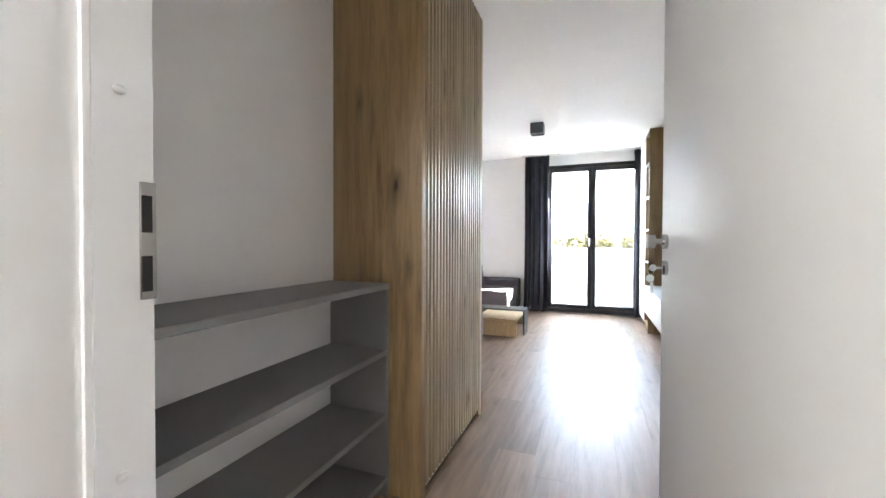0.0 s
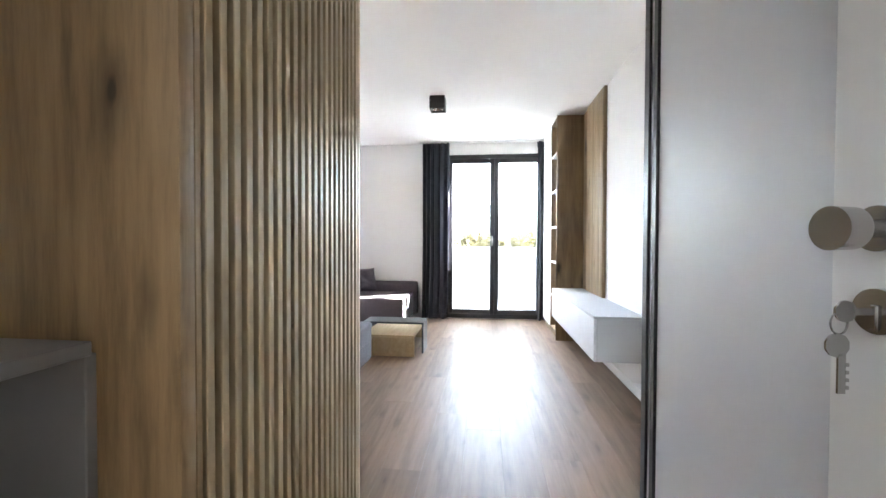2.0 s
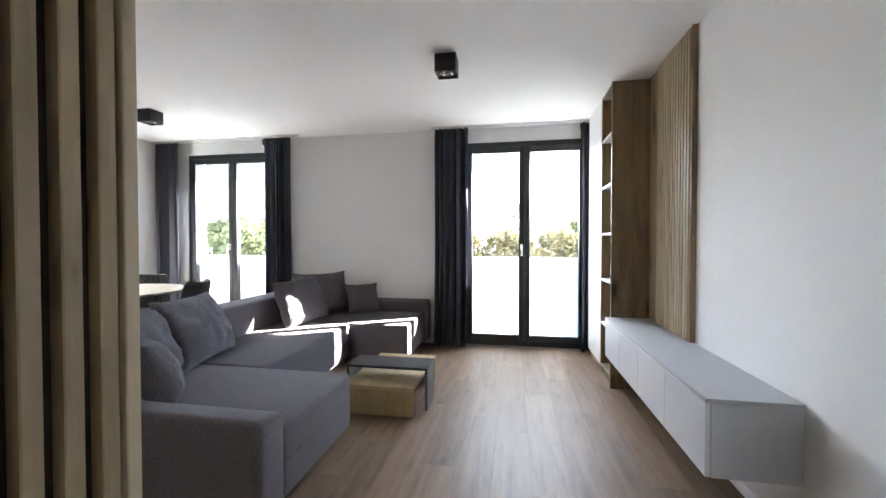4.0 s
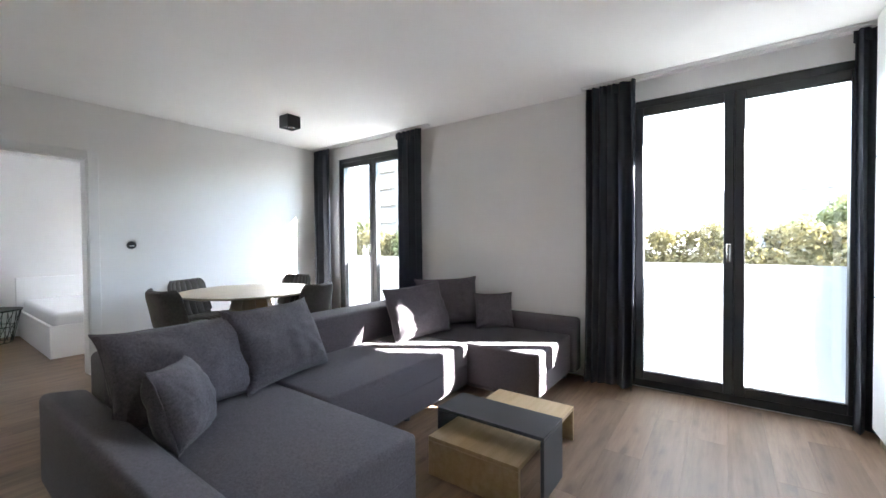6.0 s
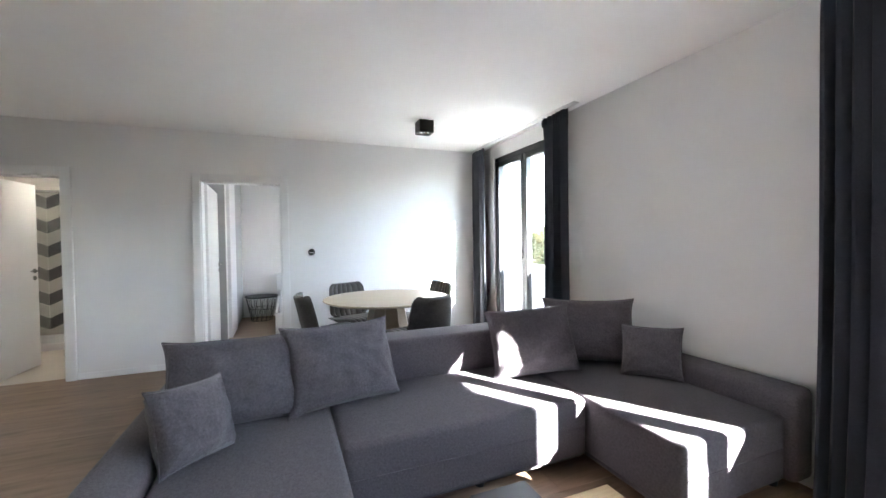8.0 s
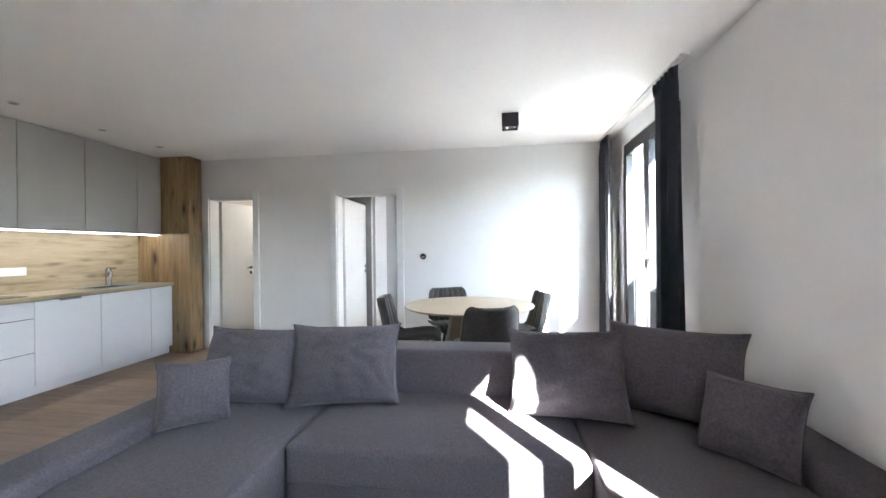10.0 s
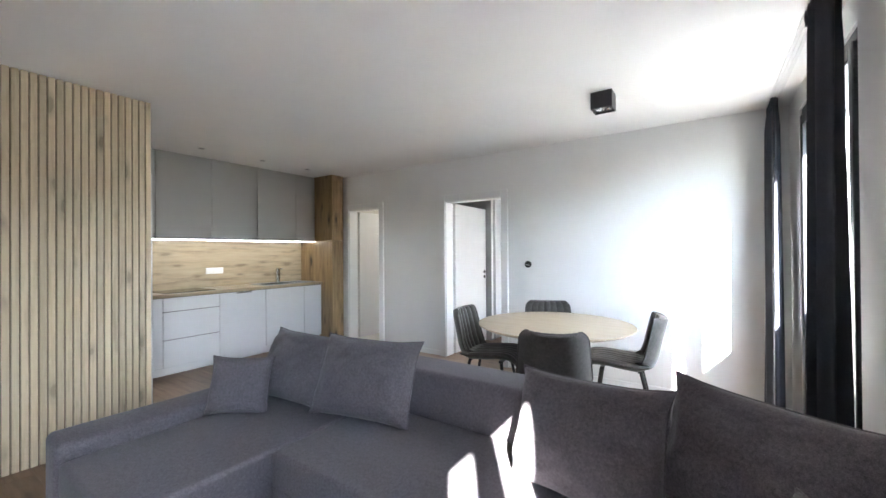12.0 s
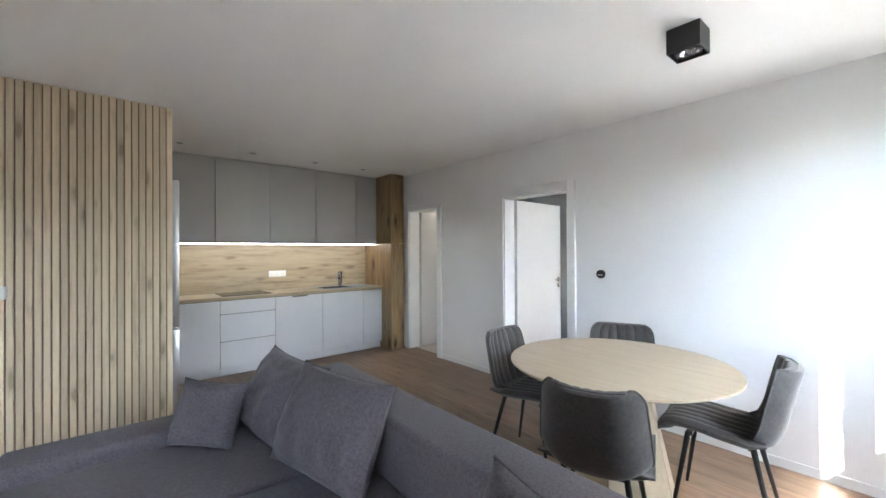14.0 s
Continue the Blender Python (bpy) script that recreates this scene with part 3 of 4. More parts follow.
wd = thing("hall_wardrobe", (0.7, 2.0, 0), "built-in wardrobe with pale grey sliding door in black profile", "wardrobe")
box("sliding_door", (0.436, 1.03, 0.02), (0.456, 2.781, H - 0.03), PALE, wd, "", 0.002)
bm = bmesh.new()
add_box(bm, (0.428, 2.782, 0.0), (0.46, 2.81, H - 0.005), 0.001)
add_box(bm, (0.428, 2.844, 0.0), (0.46, 2.880, H - 0.005), 0.001)
part("door_profile", bm, BLACK, wd, "black metal upright profile")
box("profile_inlay", (0.436, 2.8105, 0), (0.4605, 2.8435, H - 0.005), STEEL, wd, "", 0)
box("carcass", (0.462, 1.03, 0.0), (1.04, 2.868, H - 0.005), PALE, wd, "", 0.002)

# ---- media wall ----
TVX = 0.632
tv = thing("floating_media_cabinet", (0.76, 4.8, 0.272), "long pale grey wall-hung media cabinet with plain doors", "cabinet")
TY0, TY1 = 4.22, 5.885
box("body", (TVX + 0.02, TY0, 0.272), (XE, TY1, 0.564), GREY, tv, "", 0.002)
box("top", (TVX - 0.002, TY0 - 0.002, 0.564), (XE, TY1, 0.582), GREY, tv, "", 0.002)
nd = 4
for i in range(nd):
    s = (TY1 - TY0) / nd
    box("door", (TVX, TY0 + i * s + 0.002, 0.274), (TVX + 0.018, TY0 + (i + 1) * s - 0.002, 0.562), PALE, tv, "", 0.002)
lb = thing("low_wall_shelf", (0.85, 3.4, 0.2), "low white floating shelf below the media cabinet end", "shelf")
box("board", (0.78, 2.9, 0.2), (XE, 3.93, 0.24), WHITE, lb, "", 0.003)
mp = thing("oak_media_panel", (XE, 5.5, 0.583), "oak wall panel with upright slats above the media cabinet", "slat panel", "slatted oak panels")
PY0, PY1 = 5.13, 5.885
box("panel_board", (XE - 0.012, PY0, 0.584), (XE, PY1, H - 0.006), OAK_Z, mp, "", 0.001)
me = slat_mesh(0.027, 0.018, H - 0.59)
for i in range(13):
    piece("slat", me, Vector((XE - 0.012, PY0 + 0.04 + i * 0.042, 0.584)) - Vector((XE, 5.5, 0.583)), mp, Matrix.Rotation(-math.pi / 2, 4, "Z"))
box("edge_strip", (XE - 0.032, PY0 - 0.016, 0.584), (XE, PY0 - 0.001, H - 0.006), OAK_Z, mp, "", 0.002)

TX = 0.675
tw = thing("tall_cupboard", (0.82, 6.4, 0), "tall oak cupboard with open shelf niches and white doors", "cupboard")
NY = 6.27
box("oak_side", (TX, 5.89, 0.0), (XE, 5.912, H - 0.012), OAK_Z, tw, "knotty oak side", 0.002)
box("oak_divider", (TX + 0.003, NY - 0.02, 0.08), (XE, NY, H - 0.012), OAK_Z, tw, "", 0.002)
box("back_board", (XE - 0.014, 5.914, 0.08), (XE - 0.002, NY - 0.022, H - 0.012), OAK_Z, tw, "", 0.001)
for z in (0.09, 0.47, 0.855, 1.255, 1.66, 2.07, H - 0.03):
    bm = bmesh.new()
    add_box(bm, (TX + 0.002, 5.913, z - 0.01), (XE - 0.015, NY - 0.021, z + 0.01), 0.002)
    part("shelf_board", bm, OAK_X if z in (0.09, H - 0.03) else WHITE, tw)
box("carcass", (TX + 0.021, NY + 0.001, 0.08), (XE, 6.83, H - 0.012), WHITE, tw, "", 0.002)
for z0, z1 in ((0.085, 0.853), (0.857, 1.662), (1.666, H - 0.014)):
    box("door", (TX, NY + 0.002, z0), (TX + 0.019, 6.83, z1), WHITE, tw, "", 0.002)
box("plinth", (TX + 0.03, 5.914, 0), (XE, 6.82, 0.078), OAK_Z, tw, "", 0)


# ---- curtains and rails ----
def curtain(x0, x1, y, folds, amp, label, seed, flare=0.0):
    rnd = random.Random(seed)
    c = thing("curtain", ((x0 + x1) / 2, y, 0.015), label, "curtain", "slate grey curtains")
    ph = [rnd.uniform(-0.7, 0.7) for _ in range(8)]
    bm = bmesh.new()
    nx, nz = folds * 12, 26
    z0, z1 = 0.015, 2.455
    rows = []
    for j in range(nz + 1):
        v = j / nz
        z = z0 + (z1 - z0) * v
        row = []
        for i in range(nx + 1):
            u = i / nx
            head = max(0.0, (v - 0.955) / 0.045)
            a = u * folds * 2 * math.pi + ph[0] + 0.5 * math.sin(3 * u + ph[1]) + 1.1 * math.sin(7.5 * u + 3 * ph[6]) + (1 - v) * 0.9 * math.sin(5 * u + ph[2])
            low = 1 - v
            w = amp * (0.75 + 0.35 * low) * (1 - 0.35 * head) * (0.75 + 0.4 * math.sin(5.5 * u + 4 * ph[7]))
            yy = y + w * math.sin(a) + 0.25 * w * math.sin(2.3 * a + ph[3])
            if head > 0:
                yy += 0.006 * math.sin(a * 3.0 + ph[4])
            sp = 1 + flare * low * low
            xc = (x0 + x1) / 2
            xx = xc + (x0 + (x1 - x0) * u - xc) * sp + 0.012 * math.sin(a * 1.0 + 1.2) + 0.012 * low * math.sin(4 * v + ph[5])
            row.append(bm.verts.new((xx, yy, z + (0.006 * math.sin(a * 2) if j == nz else 0))))
        rows.append(row)
    for j in range(nz):
        for i in range(nx):
            bm.faces.new((rows[j][i], rows[j][i + 1], rows[j + 1][i + 1], rows[j + 1][i]))
    cl = part("cloth", bm, CURTAIN, c)
    s = cl.modifiers.new("thickness", "SOLIDIFY")
    s.thickness = 0.003
    bm = bmesh.new()
    n = folds * 10
    ring = []
    for i in range(n + 1):
        u = i / n
        x = x0 + (x1 - x0) * u
        a = u * folds * 2 * math.pi + ph[0]
        yy = y + amp * 0.45 * math.sin(a)
        ring.append([bm.verts.new((x, yy + dy, zz)) for dy, zz in ((-0.012, 2.38), (-0.016, 2.425), (-0.012, 2.452))])
    for i in range(n):
        for k in range(2):
            bm.faces.new((ring[i][k], ring[i + 1][k], ring[i + 1][k + 1], ring[i][k + 1]))
    hd = part("heading_tape", bm, CURTAIN, c)
    s = hd.modifiers.new("thickness", "SOLIDIFY")
    s.thickness = 0.004
    return c


CY = 6.93
curtain(-0.97, -0.60, CY, 5, 0.055, "slate grey curtain gathered beside the balcony window", 3)
curtain(0.60, 0.74, CY + 0.01, 2, 0.04, "slate grey curtain squeezed beside the tall cupboard", 5)
curtain(-4.66, -4.34, CY, 4, 0.045, "slate grey curtain gathered in the room corner", 7)
curtain(-3.13, -2.78, CY, 5, 0.055, "slate grey curtain hanging beside the wall", 9, 0.12)
for x0, x1 in ((-1.02, 0.78), (-4.68, -2.66)):
    r = thing("curtain_rail", ((x0 + x1) / 2, CY, H - 0.02), "white ceiling-mounted curtain rail", "curtain rail", "curtain rails")
    bm = bmesh.new()
    add_box(bm, (x0, CY - 0.03, H - 0.014), (x1, CY + 0.03, H - 0.0005), 0.002)
    add_box(bm, (x0, CY - 0.012, H - 0.02), (x1, CY - 0.008, H - 0.012))
    add_box(bm, (x0, CY + 0.008, H - 0.02), (x1, CY + 0.012, H - 0.012))
    part("track", bm, PLASTIC, r)


# ---- ceiling spots ----
def ceiling_spot(x, y, turn):
    s = thing("ceiling_spot", (x, y, H - 0.12), "black cube surface-mounted ceiling spotlight, switched off", "ceiling light", "black cube ceiling spots", turn=turn)
    w, h = 0.073, 0.12
    bm = bmesh.new()
    for lo, hi in (((-w, -w, 0), (-w + 0.006, w, h)), ((w - 0.006, -w, 0), (w, w, h)), ((-w + 0.006, -w, 0), (w - 0.006, -w + 0.006, h)), ((-w + 0.006, w - 0.006, 0), (w - 0.006, w, h)),
                   ((-w + 0.006, -w + 0.006, 0.05), (w - 0.006, w - 0.006, h))):
        add_box(bm, lo, hi)
    part("housing", bm, BLACK, s, local=True)
    bm = bmesh.new()
    add_cyl(bm, (0, 0, 0.012), (0, 0, 0.05), 0.052, 0.024, n=28, caps=False)
    part("reflector", bm, REFLECTOR, s, "shiny bowl reflector", local=True)
    bm = bmesh.new()
    add_cyl(bm, (0, 0, 0.014), (0, 0, 0.048), 0.012, n=14)
    add_box(bm, (-0.05, -0.004, 0.012), (0.05, 0.004, 0.016))
    part("bulb_cap", bm, CHROME, s, local=True)
    bm = bmesh.new()
    prev = None
    for i in range(25):
        a = i / 24 * 2 * math.pi
        p = (0.055 * math.cos(a), 0.055 * math.sin(a), 0.008)
        if prev:
            add_cyl(bm, prev, p, 0.005, n=6, caps=False)
        prev = p
    part("bezel", bm, BLACK, s, local=True)
    return s


ceiling_spot(-0.565, 5.29, 0)
ceiling_spot(-3.63, 5.878, 0)
for x in (-1.97, -2.64, -3.35, -4.0):
    r = thing("downlight", (x, 1.93, H - 0.006), "small flush white downlight over the worktop", "ceiling light", "kitchen downlights")
    bm = bmesh.new()
    add_cyl(bm, (x, 1.93, H - 0.006), (x, 1.93, H - 0.0003), 0.042, n=28)
    part("trim_ring", bm, PLASTIC, r)
    cyl("lens", (x, 1.93, H - 0.0075), (x, 1.93, H - 0.0062), 0.027, MIDGREY, r)


# ---- corner sofa ----
SX0, SXB, SXF, SXC = -2.66, -2.38, -1.66, -1.07     # back outside, back face, seat front, chaise front
sofa = thing("corner_sofa", (-1.9, 5.5, 0), "large U-shaped charcoal fabric corner sofa with low arms", "sofa")


def cushioned(name, lo, hi, bevel, label="", mat=None, seg=4):
    return box(name, lo, hi, mat or SOFA, sofa, label, bevel, seg)


cushioned("base", (SXB + 0.02, 4.10, 0.05), (SXC - 0.03, 4.765, 0.075), 0.006)
cushioned("base", (SXB + 0.02, 4.80, 0.05), (SXF - 0.03, 6.12, 0.075), 0.006)
cushioned("base", (SXB + 0.02, 6.145, 0.05), (SXC - 0.05, 6.85, 0.075), 0.006)
cushioned("seat", (SXB + 0.004, 4.085, 0.07), (SXC, 4.785, 0.395), 0.025)
cushioned("seat", (SXB + 0.004, 4.79, 0.07), (SXF, 6.13, 0.395), 0.025)
cushioned("seat", (SXB + 0.004, 6.135, 0.07), (SXC - 0.02, 6.865, 0.395), 0.025)
cushioned("backrest", (SX0, 4.086, 0.06), (SXB, 6.864, 0.65), 0.035)


def arm(y0, y1, zi, zo, x0, x1, flip):
    """An armrest whose top falls softly towards the seat."""
    bm = bmesh.new()
    vs = add_box(bm, (x0, y0, 0.06), (x1, y1, zo), 0.0)
    for v in bm.verts:
        if v.co.z > 0.2 and abs(v.co.y - (y0 if flip else y1)) < 1e-4:
            v.co.z = zi
    bmesh.ops.bevel(bm, geom=bm.edges[:], offset=0.035, segments=4, profile=0.5, affect="EDGES")
    return part("armrest", bm, SOFA, sofa)


arm(3.90, 4.083, 0.465, 0.495, SX0, SXC + 0.01, False)
arm(6.867, 7.03, 0.50, 0.53, SX0, SXC + 0.02, True)
for x, y in ((SXC - 0.1, 4.05), (SXC - 0.1, 4.7), (SXC - 0.1, 6.25), (SXC - 0.1, 6.9), (SX0 + 0.1, 4.0), (SX0 + 0.1, 6.9), (SXF - 0.1, 5.5)):
    cyl("foot", (x, y, 0), (x, y, 0.055), 0.025, BLACK, sofa, "", 0.03, 12)


def seam(points, name="seam"):
    bm = bmesh.new()
    for a, b in zip(points, points[1:]):
        add_cyl(bm, a, b, 0.003, n=6, caps=False)
    part(name, bm, SOFA, sofa)


seam([(SXF + 0.001, 4.8, 0.235), (SXF + 0.001, 6.12, 0.235)])
seam([(SXC + 0.001, 4.1, 0.235), (SXC + 0.001, 4.77, 0.235)])
seam([(SXC - 0.019, 6.15, 0.235), (SXC - 0.019, 6.85, 0.235)])


def pillow(w, h, t, at, normal, lean, roll, label, seed):
    """A stuffed square cushion standing on its lower edge: at is the middle of that edge, normal (degrees) the way its face looks."""
    rnd = random.Random(seed)
    n = 34
    bm = bmesh.new()
    sheets = []
    off = Vector((rnd.uniform(0, 9), rnd.uniform(0, 9), 0))
    for s in (1, -1):
        g = []
        for j in range(n + 1):
            r = []
            for i in range(n + 1):
                u, v = 2 * i / n - 1, 2 * j / n - 1
                e = max(0.0, (1 - u * u)) ** 0.46 * max(0.0, (1 - v * v)) ** 0.46
                pinch = 1 - 0.09 * (1 - abs(u) ** 3) * (abs(v) ** 3)
                pinch2 = 1 - 0.09 * (1 - abs(v) ** 3) * (abs(u) ** 3)
                x = u * w / 2 * pinch2
                z = v * h / 2 * pinch
                wr = noise.noise(Vector((x * 7, z * 7, s * 3.0)) + off) * 0.026
                rad = math.atan2(abs(v) - 0.9, abs(u) - 0.9) * 5.0
                near = max(abs(u), abs(v)) ** 2
                wr += noise.noise(Vector((rad, u * 1.2, v * 1.2)) + off) * 0.022 * near + noise.noise(Vector((x * 15, z * 22, s * 5.0)) + off) * 0.008
                y = -s * (t * 0.58 * e + wr * e ** 0.5) * (1.0 - 0.12 * v)
                if abs(u) == 1 or abs(v) == 1:
                    y = noise.noise(Vector((x * 9, z * 9, 1.0)) + off) * 0.012
                r.append((x, y, z))
            g.append(r)
        sheets.append(g)
    vs = {}

    def vert(s, i, j):
        k = (0 if i in (0, n) or j in (0, n) else s, i, j)
        if k not in vs:
            vs[k] = bm.verts.new(sheets[s][j][i])
        return vs[k]

    for s in (0, 1):
        for j in range(n):
            for i in range(n):
                bm.faces.new((vert(s, i, j), vert(s, i + 1, j), vert(s, i + 1, j + 1), vert(s, i, j + 1)))
    mm = Matrix.Translation(at) @ Matrix.Rotation(radians(normal + 90), 4, "Z") @ Matrix.Rotation(radians(-lean), 4, "X") @ Matrix.Rotation(radians(roll), 4, "Y") @ Matrix.Translation((0, 0, h / 2))
    p = new("cushion")
    p.matrix_basis = mm
    tagged(p, label, "cushion", "sofa cushions")
    part("cover", bm, PILLOW, p, local=True)
    bm = bmesh.new()
    rim = [sheets[0][0][i] for i in range(n)] + [sheets[0][j][n] for j in range(n)] + [sheets[0][n][n - i] for i in range(n)] + [sheets[0][n - j][0] for j in range(n)]
    for a, b in zip(rim, rim[1:] + rim[:1]):
        add_cyl(bm, a, b, 0.0035, n=5, caps=False)
    part("piping", bm, PILLOW, p, local=True)
    return p


ZS = 0.39
pillow(0.66, 0.46, 0.22, (-2.06, 4.34, ZS), 6, 27, 1, "large charcoal cushion leaning on the sofa back", 1)
pillow(0.345, 0.335, 0.17, (-1.79, 4.235, ZS), 50, 20, 5, "small charcoal cushion propped in the arm corner", 2)
pillow(0.645, 0.475, 0.22, (-2.11, 4.885, ZS), 14, 25, 1, "large charcoal cushion leaning on the sofa back", 3)
pillow(0.62, 0.465, 0.21, (-2.065, 6.10, ZS), -12, 20, -3, "large charcoal cushion leaning on the sofa back", 4)
pillow(0.66, 0.475, 0.21, (-2.14, 6.6, ZS), -32, 18, 0, "large charcoal cushion in the sofa corner", 5)
pillow(0.37, 0.34, 0.15, (-1.74, 6.72, ZS), -50, 20, 0, "small charcoal cushion leaning on the armrest", 6)

# ---- coffee tables ----
ct = thing("oak_coffee_table", (-1.0, 5.5, 0), "low light oak coffee table with panel ends", "coffee table", "nesting coffee tables")
box("tabletop", (-1.26, 5.10, 0.178), (-0.76, 5.88, 0.2), OAK_Y, ct, "", 0.002)
box("end_panel", (-1.26, 5.10, 0), (-0.76, 5.122, 0.178), OAK_Y, ct, "", 0.002)
box("end_panel", (-1.26, 5.858, 0), (-0.76, 5.88, 0.178), OAK_Y, ct, "", 0.002)
cb = thing("anthracite_coffee_table", (-0.98, 5.34, 0), "small anthracite bridge table standing over the oak one", "coffee table", "nesting coffee tables")
box("tabletop", (-1.29, 5.22, 0.282), (-0.69, 5.47, 0.3), DARKTOP, cb, "", 0.002)
box("end_panel", (-0.708, 5.22, 0), (-0.69, 5.47, 0.282), DARKTOP, cb, "", 0.002)
box("end_panel", (-1.29, 5.22, 0), (-1.272, 5.47, 0.282), DARKTOP, cb, "", 0.002)

# ---- dining table and chairs ----
TC = Vector((-3.68, 5.48, 0))
dt = thing("round_dining_table", TC, "round pale oak dining table on a flared pedestal", "dining table")
bm = bmesh.new()
add_cyl(bm, (TC.x, TC.y, 0.728), (TC.x, TC.y, 0.742), 0.575, 0.6, 96)
add_cyl(bm, (TC.x, TC.y, 0.742), (TC.x, TC.y, 0.75), 0.6, 0.598, 96)
part("tabletop", bm, TABLE_OAK, dt)
for i in range(10):
    a = i / 10 * 2 * math.pi
    bm = bmesh.new()
    c, s = math.cos(a), math.sin(a)
    dv = math.tan(math.pi / 10)
    vv = []
    for r, z in ((0.30, 0.0), (0.15, 0.728)):
        for rr in (r, r - 0.022):
            for e in (-1, 1):
                vv.append(bm.verts.new((TC.x + c * rr - s * e * rr * dv * 0.97, TC.y + s * rr + c * e * rr * dv * 0.97, z)))
    for f in ((0, 1, 5, 4), (2, 3, 7, 6), (0, 2, 6, 4), (1, 3, 7, 5), (0, 1, 3, 2), (4, 5, 7, 6)):
        bm.faces.new([vv[k] for k in f])
    part("pedestal_stave", bm, TABLE_OAK, dt, smooth=False)


def shell(profile, widths, thick, channels, depth, curled=0.06):
    """A padded shell swept along a side profile (y, z), with stitched channels running along it on the inner face."""
    bm = bmesh.new()
    ns, nw = len(profile) - 1, channels * 6
    grids = []
    for side in (0, 1):
        g = []
        for k, (y, z) in enumerate(profile):
            a = Vector(profile[max(k - 1, 0)])
            b = Vector(profile[min(k + 1, ns)])
            t = (b - a).normalized()
            nrm = Vector((t.y, -t.x))
            row = []
            edge = min(k, ns - k) / 7.0
            fade = min(1.0, edge)
            for i in range(nw + 1):
                u = 2 * i / nw - 1
                ridge = abs(math.sin(math.pi * i / 6)) ** 0.6 * depth * fade
                rim = max(0.0, 1 - abs(u) ** 6)
                curl = curled * abs(u) ** 3 * min(1.0, (ns - k) / (ns * 0.3) + 0.35)
                off = curl + ((ridge + thick / 2) * rim if side == 0 else -thick / 2 * rim) * (0.35 + 0.65 * fade)
                x = u * widths[k] / 2
                row.append((x, y + nrm.x * off, z + nrm.y * off))
            g.append(row)
        grids.append(g)
    vs = {}

    def vert(s, k, i):
        key = (s, k, i) if 0 < i < nw else (0, k, i)
        if key not in vs:
            vs[key] = bm.verts.new(grids[s][k][i])
        return vs[key]

    for s in (0, 1):
        for k in range(ns):
            for i in range(nw):
                q = (vert(s, k, i), vert(s, k, i + 1), vert(s, k + 1, i + 1), vert(s, k + 1, i))
                bm.faces.new(q if s == 0 else q[::-1])
    for k in (0, ns):
        for i in range(nw):
            q = list(dict.fromkeys((vert(0, k, i), vert(1, k, i), vert(1, k, i + 1), vert(0, k, i + 1))))
            if len(q) > 2:
                bm.faces.new(q)
    mids = [[(Vector(grids[0][k][i]) + Vector(grids[1][k][i])) / 2 for i in range(nw + 1)] for k in range(ns + 1)]
    rim_line = [mids[k][0] for k in range(ns + 1)] + mids[ns][1:nw] + [mids[ns - k][nw] for k in range(ns + 1)] + mids[0][1:nw][::-1] + [mids[0][0]]
    cord = bmesh.new()
    for a, b in zip(rim_line, rim_line[1:]):
        if (b - a).length > 1e-4:
            add_cyl(cord, a, b, 0.005, n=6, caps=False)
    return bm, cord


def rounded(profile, base, top_trim, radius):
    """Widths along a profile, narrowing towards its end, which has rounded corners."""
    n = len(profile)
    left = [0.0] * n
    for k in range(n - 2, -1, -1):
        left[k] = left[k + 1] + (Vector(profile[k + 1]) - Vector(profile[k])).length
    out = []
    for d in left:
        w = base - top_trim * (1 - d / left[0])
        if d < radius:
            w -= 2 * radius * (1 - math.sqrt(max(0.0, 1 - ((radius - d) / radius) ** 2)))
        out.append(w)
    return out


def smooth_line(points, n):
    """Catmull-Rom through points."""
    out = []
    P = [Vector(p) for p in points]
    P = [2 * P[0] - P[1]] + P + [2 * P[-1] - P[-2]]
    segs = len(P) - 3
    for i in range(segs * n + 1):
        s, f = min(i // n, segs - 1), 0
        f = i / n - s
        p0, p1, p2, p3 = P[s:s + 4]
        out.append(tuple(0.5 * ((2 * p1) + (p2 - p0) * f + (2 * p0 - 5 * p1 + 4 * p2 - p3) * f * f + (3 * p1 - p0 - 3 * p2 + p3) * f ** 3)))
    return out


